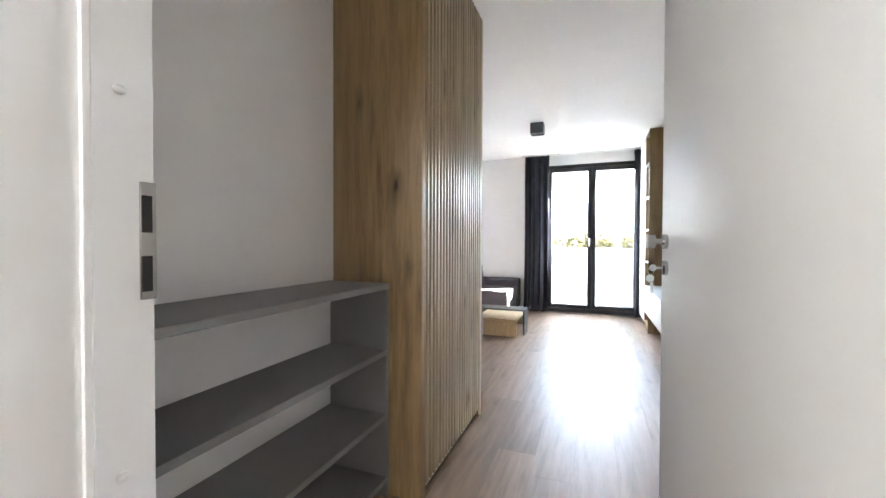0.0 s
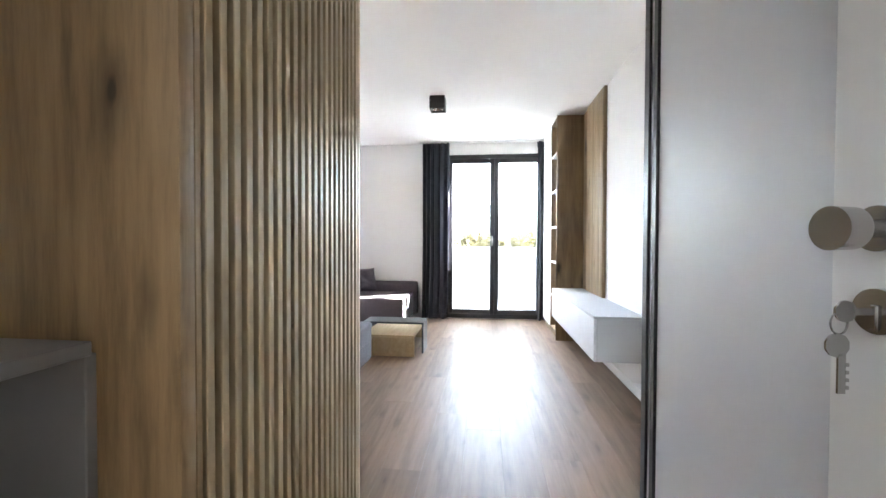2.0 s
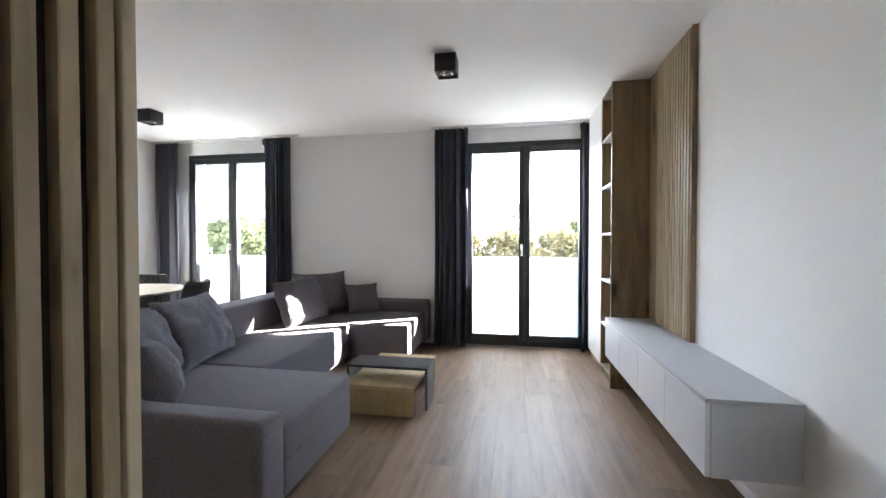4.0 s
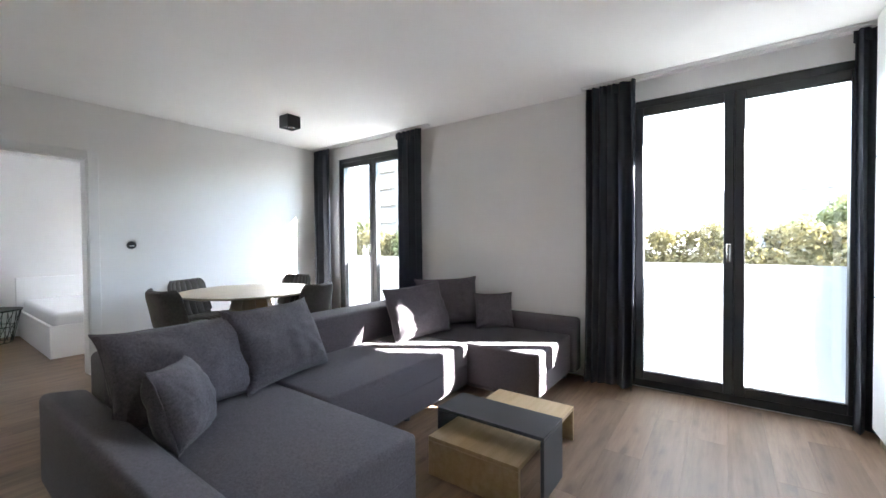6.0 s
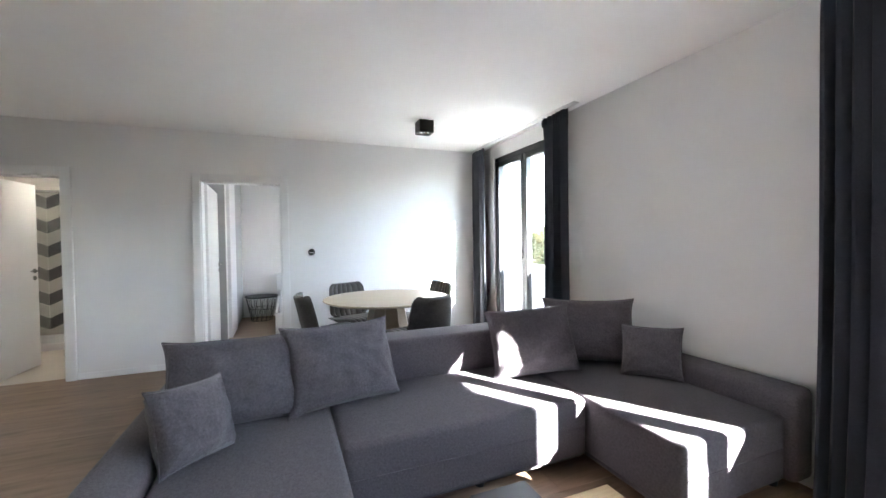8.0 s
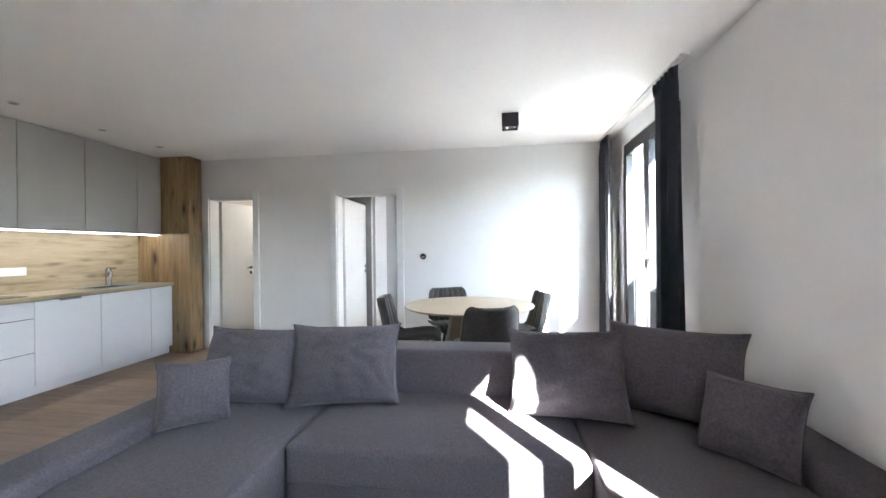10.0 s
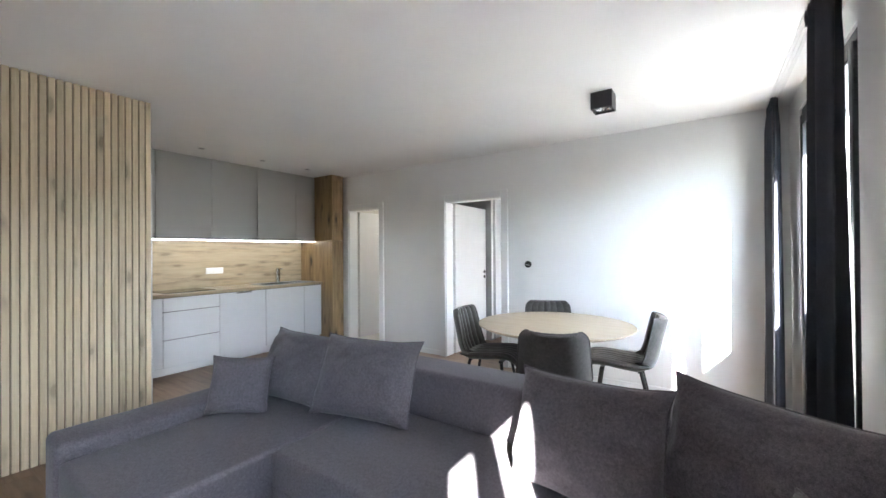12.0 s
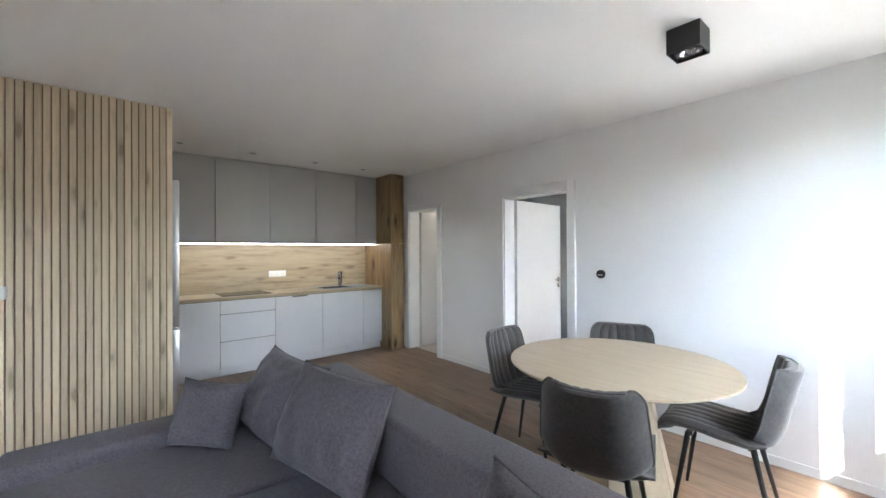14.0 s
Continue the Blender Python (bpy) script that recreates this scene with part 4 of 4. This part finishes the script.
def dining_chair():
    ch = thing("dining_chair", (0, 0, 0), "grey-brown velvet dining chair with channel stitching and black legs", "chair", "chairs round the dining table")
    # faces +y; back at -y
    seat = smooth_line([(-0.175, 0.475), (-0.11, 0.45), (-0.01, 0.454), (0.11, 0.468), (0.2, 0.468), (0.235, 0.455), (0.25, 0.43), (0.252, 0.415)], 6)
    widths = rounded(seat, 0.47, 0.05, 0.07)
    cover, cord = shell(seat[::-1], widths[::-1], 0.062, 7, 0.012, 0.03)
    part("seat", cover, VELVET, ch, "channelled seat", local=True)
    part("seat_piping", cord, VELVET, ch, local=True)
    back = smooth_line([(-0.115, 0.428), (-0.18, 0.462), (-0.218, 0.54), (-0.241, 0.64), (-0.264, 0.74), (-0.278, 0.797), (-0.284, 0.822), (-0.285, 0.827)], 6)
    widths = [w - 0.16 * max(0.0, 1 - k / 12) ** 2 for k, w in enumerate(rounded(back, 0.49, 0.08, 0.075))]
    cover, cord = shell(back, widths, 0.05, 7, 0.011, 0.075)
    part("backrest", cover, VELVET, ch, "channelled curved backrest", local=True)
    part("back_piping", cord, VELVET, ch, local=True)
    for sx in (-1, 1):
        for ya, yb in ((0.15, 0.215), (-0.12, -0.215)):
            bm = bmesh.new()
            add_cyl(bm, (sx * 0.13, ya, 0.43), (sx * 0.205, yb, 0.0), 0.014, 0.009, 14)
            part("leg", bm, BLACK, ch, "black metal leg", local=True)
    bm = bmesh.new()
    add_box(bm, (-0.14, -0.13, 0.415), (0.14, -0.10, 0.435), 0.003)
    add_box(bm, (-0.14, 0.13, 0.415), (0.14, 0.16, 0.435), 0.003)
    part("seat_bracket", bm, BLACK, ch, local=True)
    return ch


first = dining_chair()
spots = []
for ang, dist, tw in ((18, 0.53, 0), (278, 0.55, 0), (203, 0.54, 0), (118, 0.53, -20)):
    px, py = TC.x + dist * math.cos(radians(ang)), TC.y + dist * math.sin(radians(ang))
    spots.append(pose(px, py, 0, 0, 0, ang + 90 + tw))
first.matrix_basis = spots[0]
for s in spots[1:]:
    copy_thing(first, s)

# ---- kitchen ----
KF = 1.66
KX = [-1.80, -2.37, -2.96, -3.55, -4.14, -4.445]
for i, (x1, x0) in enumerate(zip(KX, KX[1:])):
    names = {1: "grey base unit with three plain drawers", 2: "grey dishwasher front with slim steel handle"}
    k = thing("base_unit", ((x0 + x1) / 2, 1.4, 0), names.get(i, "grey handleless kitchen base unit with plain door"), "kitchen unit", "kitchen base units")
    box("carcass", (x0 + 0.001, YS + 0.02, 0.09), (x1 - 0.001, KF - 0.02, 0.845), SHADOWGAP, k, "", 0)
    if i == 1:
        for z0, z1 in ((0.095, 0.382), (0.39, 0.687), (0.695, 0.842)):
            box("drawer_front", (x0 + 0.003, KF - 0.019, z0), (x1 - 0.003, KF, z1), PALE, k, "", 0.002)
    else:
        dr = box("door", (x0 + 0.003, KF - 0.019, 0.095), (x1 - 0.003, KF, 0.842), PALE, k, "", 0.002)
        if i == 2:
            box("handle", (x0 + 0.2, KF, 0.826), (x1 - 0.2, KF + 0.012, 0.842), CHROME, dr, "slim steel grip", 0.002)
    box("plinth", (x0 + 0.0005, KF - 0.07, 0), (x1 - 0.0005, KF - 0.05, 0.09), PALE, k, "", 0)
wt = thing("worktop", (-3.1, 1.4, 0.85), "oak laminate kitchen worktop", "worktop")
box("slab", (KX[-1], YS + 0.015, 0.85), (KX[0], KF + 0.025, 0.888), OAK_X, wt, "", 0.003)
bs = thing("backsplash", (-3.1, YS, 0.89), "knotty oak board behind the worktop", "backsplash")
box("board", (KX[-1], YS + 0.001, 0.889), (KX[0], YS + 0.014, 1.498), OAK_X, bs, "", 0)
UX = [-1.76, -2.35, -2.94, -3.52, -4.11, -4.44]
for x1, x0 in zip(UX, UX[1:]):
    k = thing("wall_unit", ((x0 + x1) / 2, 1.33, 1.5), "warm grey handleless kitchen wall unit up to the ceiling", "kitchen unit", "kitchen wall units")
    box("carcass", (x0 + 0.001, YS + 0.001, 1.5), (x1 - 0.001, 1.5, 2.44), SHADOWGAP, k, "", 0)
    box("door", (x0 + 0.003, 1.501, 1.49), (x1 - 0.003, 1.52, 2.466), UNITGREY, k, "", 0.002)
    box("filler", (x0, 1.42, 2.441), (x1, 1.48, H - 0.0005), UNITGREY, k, "", 0)
ls = thing("led_strip", (-3.1, 1.46, 1.485), "warm white LED strip glowing under the wall units", "light")
box("profile", (UX[-1] + 0.01, 1.455, 1.490), (UX[0], 1.475, 1.4985), PLASTIC, ls, "", 0)
box("diffuser", (UX[-1] + 0.01, 1.457, 1.484), (UX[0], 1.473, 1.4895), LED, ls, "glowing diffuser", 0)
op = thing("oak_kitchen_end_panel", (-4.57, 1.5, 0), "knotty oak end panel boxing in the kitchen", "end panel")
box("lower_board", (-4.66, YS + 0.001, 0), (-4.448, 1.91, 1.498), OAK_Z, op, "", 0.003)
box("upper_board", (-4.66, YS + 0.001, 1.501), (-4.448, 1.91, H - 0.002), OAK_Z, op, "", 0.003)
hb = thing("hob", (-2.66, 1.43, 0.888), "black glass cooking hob set in the worktop", "hob")
box("glass", (-2.94, 1.20, 0.888), (-2.40, 1.62, 0.894), HOB, hb, "", 0.002)
sk = thing("sink", (-3.95, 1.43, 0.888), "grey composite sink with drainer in the worktop", "sink")
bm = bmesh.new()
X0, X1, Y0, Y1, Z = -4.36, -3.58, 1.24, 1.62, 0.889
for lo, hi in (((X0, Y0, Z), (X1, Y0 + 0.03, Z + 0.008)), ((X0, Y1 - 0.03, Z), (X1, Y1, Z + 0.008)), ((X0, Y0 + 0.03, Z), (X0 + 0.3, Y1 - 0.03, Z + 0.004)),
               ((X1 - 0.03, Y0 + 0.03, Z), (X1, Y1 - 0.03, Z + 0.008)), ((X0 + 0.3, Y0 + 0.03, Z), (X0 + 0.33, Y1 - 0.03, Z + 0.008))):
    add_box(bm, lo, hi, 0.002)
part("rim", bm, SINK, sk)
# no real depth: a flat dark sheet gives the bowl its shade
box("bowl", (X0 + 0.331, Y0 + 0.031, Z - 0.0005), (X1 - 0.031, Y1 - 0.031, Z + 0.001), SHADOWGAP, sk, "flat dark sheet standing for the shaded bowl", 0)
for i in range(6):
    box("drainer_rib", (X0 + 0.04, Y0 + 0.07 + i * 0.045, Z + 0.004), (X0 + 0.27, Y0 + 0.08 + i * 0.045, Z + 0.007), SINK, sk, "", 0.001)
fa = thing("mixer_tap", (-3.98, 1.27, 0.897), "chrome single-lever mixer tap", "tap")
bm = bmesh.new()
add_cyl(bm, (-3.98, 1.262, 0.897), (-3.98, 1.262, 1.05), 0.03, 0.028)
part("body", bm, CHROME, fa)
bm = bmesh.new()
add_cyl(bm, (-3.98, 1.262, 1.0), (-3.91, 1.36, 1.05), 0.017, 0.016)
add_cyl(bm, (-3.91, 1.36, 1.05), (-3.875, 1.41, 1.05), 0.016, 0.017)
add_cyl(bm, (-3.877, 1.405, 1.058), (-3.877, 1.405, 1.0), 0.017)
part("spout", bm, CHROME, fa)
bm = bmesh.new()
add_cyl(bm, (-3.98, 1.262, 1.05), (-3.98, 1.262, 1.095), 0.031, 0.024)
add_box(bm, (-3.993, 1.25, 1.085), (-3.967, 1.37, 1.102), 0.003)
part("lever", bm, CHROME, fa)


def socket_strip(lo_x, z, n):
    s = thing("socket_strip", (lo_x + n * 0.04, YS + 0.014, z), "white triple wall socket on the backsplash", "socket")
    box("frame", (lo_x, YS + 0.0145, z), (lo_x + n * 0.072, YS + 0.024, z + 0.08), PLASTIC, s, "", 0.003, 2)
    for i in range(n):
        c = (lo_x + 0.036 + i * 0.072, z + 0.04)
        bm = bmesh.new()
        add_cyl(bm, (c[0], YS + 0.0242, c[1]), (c[0], YS + 0.0265, c[1]), 0.024, 0.022, 24)
        for e in (-0.009, 0.009):
            add_cyl(bm, (c[0] + e, YS + 0.0266, c[1]), (c[0] + e, YS + 0.0268, c[1]), 0.0035, n=8)
        part("socket_insert", bm, WARMWHITE, s)


socket_strip(-3.24, 1.06, 3)
fr = thing("fridge", (-1.5, 2.55, 0), "tall steel fridge-freezer beside the slatted wall", "fridge")
box("cabinet", (-1.80, 2.24, 0.02), (-1.16, 2.86, 1.96), STEEL, fr, "", 0.006, 2)
box("upper_door", (-1.862, 2.24, 0.80), (-1.803, 2.86, 1.96), STEEL, fr, "", 0.008, 2)
box("freezer_door", (-1.862, 2.24, 0.06), (-1.803, 2.86, 0.785), STEEL, fr, "", 0.008, 2)

# ---- wall fittings ----
th = thing("thermostat", (XW, 4.85, 1.18), "small round black room thermostat on a white wall", "thermostat")
bm = bmesh.new()
add_cyl(bm, (XW, 4.85, 1.182), (XW + 0.02, 4.85, 1.182), 0.038, 0.036, 32)
part("dial", bm, BLACK, th)
bm = bmesh.new()
add_box(bm, (XW + 0.0202, 4.828, 1.172), (XW + 0.0212, 4.872, 1.178), 0.0)
part("mark", bm, PLASTIC, th)
for y in (4.88, 4.965):
    s = thing("wall_socket", (XW, y, 0.26), "white wall socket near the skirting", "socket", "wall sockets")
    box("plate", (XW, y - 0.04, 0.25), (XW + 0.009, y + 0.04, 0.33), PLASTIC, s, "", 0.003, 2)
    bm = bmesh.new()
    add_cyl(bm, (XW + 0.009, y, 0.29), (XW + 0.0105, y, 0.29), 0.026, 0.024, 24)
    for e in (-0.01, 0.01):
        add_cyl(bm, (XW + 0.0106, y + e, 0.29), (XW + 0.0109, y + e, 0.29), 0.004, n=8)
    part("insert", bm, MIDGREY, s)
ws = thing("light_switch", (-0.93, 3.006, 1.15), "white light switch on the slatted panel", "switch")
box("plate", (-0.965, 3.006, 1.11), (-0.885, 3.016, 1.19), PLASTIC, ws, "", 0.003, 2)
box("rocker", (-0.955, 3.016, 1.12), (-0.895, 3.02, 1.18), PLASTIC, ws, "", 0.002)

# ---- bedroom through the doorway ----
bd = thing("bed", (-6.6, 5.3, 0), "white bed with low headboard and bare white mattress", "bed")
box("headboard", (BX + 0.015, 4.40, 0), (BX + 0.05, 6.2, 0.76), WHITE, bd, "", 0.004)
box("side_rail", (BX + 0.05, 4.42, 0), (-5.72, 4.45, 0.34), WHITE, bd, "", 0.003)
box("side_rail", (BX + 0.05, 6.15, 0), (-5.72, 6.18, 0.34), WHITE, bd, "", 0.003)
box("footboard", (-5.72, 4.42, 0), (-5.69, 6.18, 0.34), WHITE, bd, "", 0.003)
box("mattress", (BX + 0.06, 4.46, 0.2), (-5.73, 6.14, 0.47), SHEET, bd, "white mattress", 0.05, 4)
wk = thing("wire_basket_table", (-7.2, 4.17, 0), "black wire basket side table beside the bed", "side table")
for z, r in ((0.005, 0.16), (0.2, 0.2), (0.39, 0.24)):
    bm = bmesh.new()
    prev = None
    for i in range(29):
        a = i / 28 * 2 * math.pi
        p = (-7.2 + r * math.cos(a), 4.17 + r * math.sin(a), z)
        if prev:
            add_cyl(bm, prev, p, 0.004, n=6, caps=False)
        prev = p
    part("hoop", bm, BLACK, wk)
for i in range(14):
    a, b = i / 14 * 2 * math.pi, (i + 1.6) / 14 * 2 * math.pi
    for e in (0, 1):
        q = (b, a)[e]
        bm = bmesh.new()
        add_cyl(bm, (-7.2 + 0.16 * math.cos(a), 4.17 + 0.16 * math.sin(a), 0.005), (-7.2 + 0.24 * math.cos(q), 4.17 + 0.24 * math.sin(q), 0.39), 0.003, n=6)
        part("wire", bm, BLACK, wk)
cyl("lid", (-7.2, 4.17, 0.394), (-7.2, 4.17, 0.406), 0.255, BLACK, wk, "flat black lid", n=40)
wb = thing("bedroom_wardrobe", (-6.7, 3.4, 0), "grey and white sliding-door wardrobe in the bedroom", "wardrobe")
box("carcass", (BX + 0.02, BY + 0.01, 0), (-5.8, 3.832, 2.3), MIDGREY, wb, "", 0.002)
box("door_profile", (-5.84, 3.833, 0.03), (-5.8, 3.845, 2.28), WHITE, wb, "white upright profile", 0.001)
for xa, xb, yf, mt, txt in ((-6.45, -5.842, 3.885, PALE, "pale sliding door"), (BX + 0.02, -6.455, 3.862, MIDGREY, "grey sliding door")):
    box("sliding_door", (xa, 3.833, 0.03), (xb, yf, 2.28), mt, wb, txt, 0.002)

# ---- bathroom through the doorway ----
tl = thing("patterned_tile_panel", (-6.8, 2.1, 0), "black grey and cream tiles in a zigzag pattern", "tile panel")
tile_meshes = {}
for mt in (TILE_BLACK, TILE_GREY, TILE_WHITE):
    for up in (1, -1):
        bm = bmesh.new()
        w, h, s, th2 = 0.245, 0.155, 0.125 * up, 0.008
        pts = [(0, 0), (w, s), (w, s + h), (0, h)]
        f1 = [bm.verts.new((0, y, z)) for y, z in pts]
        f2 = [bm.verts.new((th2, y, z)) for y, z in pts]
        bm.faces.new(f1)
        bm.faces.new(f2)
        for k in range(4):
            bm.faces.new((f1[k], f1[(k + 1) % 4], f2[(k + 1) % 4], f2[k]))
        bmesh.ops.recalc_face_normals(bm, faces=bm.faces[:])
        tile_meshes[mt.name, up] = mesh_of("tile", bm, mt)
for col in range(6):
    up = 1 if col % 2 else -1
    for row in range(11):
        mt = TILE_WHITE if row % 2 else (TILE_BLACK if up > 0 else TILE_GREY)
        piece("tile", tile_meshes[mt.name, up], Vector((-6.848, 1.33 + col * 0.249, 0.16 + row * 0.163 + (0.125 if up < 0 else 0))) - Vector((-6.8, 2.1, 0)), tl)
ss = thing("shower_screen", (-6.2, 2.1, 0), "clear glass shower screen with chrome profile", "shower screen")
p = box("pane", (-6.205, 1.5, 0.08), (-6.199, 2.6, 1.95), GLASS, ss, "", 0)
p.visible_shadow = False
bm = bmesh.new()
add_box(bm, (-6.215, 1.5, 1.95), (-6.19, 2.85, 1.98), 0.002)
add_box(bm, (-6.212, 2.28, 0.08), (-6.192, 2.3, 1.95), 0.002)
part("profile", bm, CHROME, ss)
tray = thing("shower_tray", (-6.5, 2.1, 0), "low white shower tray", "shower tray")
box("tray", (-6.83, 1.3, 0.003), (-6.18, 2.88, 0.09), WHITE, tray, "", 0.01, 2)
rs = thing("rain_shower", (-6.5, 2.2, 2.1), "round chrome overhead rain shower", "shower")
bm = bmesh.new()
add_cyl(bm, (-6.5, 2.25, 2.1), (-6.5, 2.25, 2.115), 0.11, 0.1, 28)
part("rose", bm, CHROME, rs)
cyl("arm", (-6.845, 2.25, 2.14), (-6.5, 2.25, 2.13), 0.01, CHROME, rs)
# assumed lamp, out of view, added so the bathroom is lit
bl = thing("bathroom_ceiling_light", (-5.7, 2.2, H - 0.05), "unseen round bathroom lamp added to light the room", "ceiling light")
cyl("diffuser", (-5.7, 2.2, H - 0.05), (-5.7, 2.2, H - 0.001), 0.16, BATH_BULB, bl, "", 0.17, 32)
# assumed lamp, out of view, added to light hall wall and entrance door
cl = thing("corridor_ceiling_light", (-0.4, -0.6, H - 0.06), "unseen round corridor lamp added to light the hall", "ceiling light")
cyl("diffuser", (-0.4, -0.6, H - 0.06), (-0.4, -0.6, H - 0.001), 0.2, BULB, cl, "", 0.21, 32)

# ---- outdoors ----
structure("ground", [((-600, YN + 2, -9.6), (600, 900, -9.5))], BOUNCE_GROUND, "ground below the flat, coloured to bounce light indoors", "ground")


def tree_meshes(name, seed, mat, height, spread):
    rnd = random.Random(seed)
    t = thing(name, (0, 0, 0), "broad park tree with " + ("green" if mat is LEAF_GREEN else "yellowing autumn") + " leaves", "tree", "park trees")
    bm = bmesh.new()
    add_cyl(bm, (0, 0, 0), (0.1, 0, height * 0.55), 0.28, 0.14, 10)
    tips = []
    for i in range(16):
        a = rnd.uniform(0, 6.28)
        z = height * rnd.uniform(0.3, 0.55)
        r = spread * rnd.uniform(0.35, 0.85)
        q = (r * math.cos(a), r * math.sin(a), z + height * rnd.uniform(0.08, 0.4))
        add_cyl(bm, (0.05, 0, z), q, 0.08, 0.02, 6)
        tips.append(q)
    part("trunk", bm, BARK, t, local=True)
    verts, faces = [], []
    clumps = [Vector(q) for q in tips] + [Vector((rnd.gauss(0, spread * 0.35), rnd.gauss(0, spread * 0.35), height * rnd.uniform(0.45, 0.98))) for _ in range(26)]
    for c in clumps:
        cr = rnd.uniform(0.7, 1.5) * spread / 3.2
        for _ in range(520):
            d = Vector((rnd.gauss(0, 1), rnd.gauss(0, 1), rnd.gauss(0, 0.75)))
            p = c + d.normalized() * cr * rnd.uniform(0.55, 1.05)
            u = Vector((rnd.uniform(-1, 1), rnd.uniform(-1, 1), rnd.uniform(-1, 1))).normalized()
            w = u.cross(Vector((rnd.uniform(-1, 1), rnd.uniform(-1, 1), rnd.uniform(-1, 1)))).normalized()
            s = rnd.uniform(0.12, 0.24)
            k = len(verts)
            verts += [tuple(p - u * s), tuple(p + w * s * 0.6), tuple(p + u * s), tuple(p - w * s * 0.6)]
            faces.append((k, k + 1, k + 2, k + 3))
    me = bpy.data.meshes.new("crown")
    me.from_pydata(verts, [], faces)
    me.materials.append(mat)
    o = new("crown", me)
    o.parent = t
    return t


green = tree_meshes("park_tree", 11, LEAF_GREEN, 12.6, 4.0)
gold = tree_meshes("park_tree", 12, LEAF_GOLD, 13.0, 4.5)
rnd = random.Random(5)
layout = []
for i in range(26):
    x = -46 + i * 3.6 + rnd.uniform(-1, 1)
    y = 34 + rnd.uniform(-3, 9)
    layout.append((x, y, rnd.uniform(0.86, 1.06), rnd.random() < 0.68))
layout += [(-9.5, 26, 0.95, False), (7, 34, 0.95, False), (-31, 34, 0.98, True)]
used = set()
for x, y, s, is_gold in layout:
    src = gold if is_gold else green
    mt = pose(x, y, -9.5, 0, 0, rnd.uniform(0, 360)) @ Matrix.Scale(s, 4)
    if src.name not in used:
        used.add(src.name)
        src.matrix_basis = mt
    else:
        o = copy_thing(src, pose(x, y, -9.5, 0, 0, rnd.uniform(0, 360)))


def apartment_block(x0, x1, y, floors, base, label, axis="x"):
    h = floors * 2.8
    b = thing("apartment_block", ((x0 + x1) / 2, y + 6, base), label, "building", "apartment blocks")
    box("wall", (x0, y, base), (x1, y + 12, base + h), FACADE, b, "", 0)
    box("roof", (x0 - 0.3, y - 0.3, base + h), (x1 + 0.3, y + 12.3, base + h + 0.5), CONCRETE, b, "", 0)
    box("roof_hut", ((x0 * 0.6 + x1 * 0.4) - 2, y + 3, base + h + 0.5), ((x0 * 0.6 + x1 * 0.4) + 3, y + 9, base + h + 3.2), FACADE, b, "", 0)
    bmw = bmesh.new()
    add_box(bmw, (-0.8, -0.06, 0), (0.8, 0.1, 1.45))
    wm = mesh_of("window", bmw, FACADE_WIN)
    bmb = bmesh.new()
    add_box(bmb, (-1.9, -1.1, 0), (1.9, 0, 0.12))
    add_box(bmb, (-1.9, -1.1, 0.12), (1.9, -1.02, 1.05))
    add_box(bmb, (-1.9, -1.02, 0.12), (-1.82, 0, 1.05))
    add_box(bmb, (1.82, -1.02, 0.12), (1.9, 0, 1.05))
    bl2 = mesh_of("balcony", bmb, BALCONY)
    n = int((x1 - x0) / 3.6)
    org = Vector(((x0 + x1) / 2, y + 6, base))
    for f in range(max(0, floors - 6), floors):
        for i in range(n):
            xx = x0 + (i + 0.5) * (x1 - x0) / n
            piece("window", wm, Vector((xx, y, base + f * 2.8 + 0.9)) - org, b)
            if i % 4 == 1:
                piece("balcony", bl2, Vector((xx, y, base + f * 2.8)) - org, b)
    return b


apartment_block(-4, 44, 96, 7, -9.5, "long white apartment block with small balconies behind trees")
apartment_block(-62, -22, 110, 6, -9.5, "pale apartment block behind the park trees")
apartment_block(-52, -30, 52, 9, -9.5, "tall white apartment block with many windows")

# ---- floor boards, one by one ----
PW, PL = 0.192, 1.285
bm = bmesh.new()
add_box(bm, (0, 0, -0.011), (PW - 0.0005, PL - 0.0005, 0), 0.0)
es = [e for e in bm.edges if all(v.co.z > -0.001 for v in e.verts)]
bmesh.ops.bevel(bm, geom=es, offset=0.0004, segments=1, profile=0.5, affect="EDGES")
plank = mesh_of("plank", bm, FLOOR)
shift = [0.0, 0.62, 0.27, 0.95, 0.44, 1.1]
bmr = bmesh.new()
i = 0
x = XW - 0.09
while x < XE:
    y0 = -1.4 - shift[i % 6]
    while y0 < YN:
        yy1 = y0 + PL
        in_hall = x > XH - 0.1 and x < 0.6
        if yy1 > YS - 0.2 and y0 < YN - 0.0 and (yy1 > YH + 0.2 or in_hall):
            if yy1 <= YN + 0.05:
                piece("plank", plank, (x, y0, 0.0), floor)
            else:
                add_box(bmr, (x, y0, -0.011), (x + PW - 0.0005, YN, 0.0))
        elif in_hall or y0 < YS:
            add_box(bmr, (x, y0, -0.011), (x + PW - 0.0005, min(yy1, YN) - 0.0012, 0.0))
        y0 += PL
    x += PW
    i += 1
x = BX - 0.1
while x < XW - 0.1:
    y0 = BY - shift[i % 6] * 0.5
    while y0 < YN:
        add_box(bmr, (x, y0, -0.011), (min(x + PW - 0.0005, XW - 0.0915), min(y0 + PL, YN) - 0.0012, -0.0005))
        y0 += PL
    x += PW
    i += 1
rest = part("boards", bmr, FLOOR, floor, "", smooth=False)
rest["kind"] = "stuff"
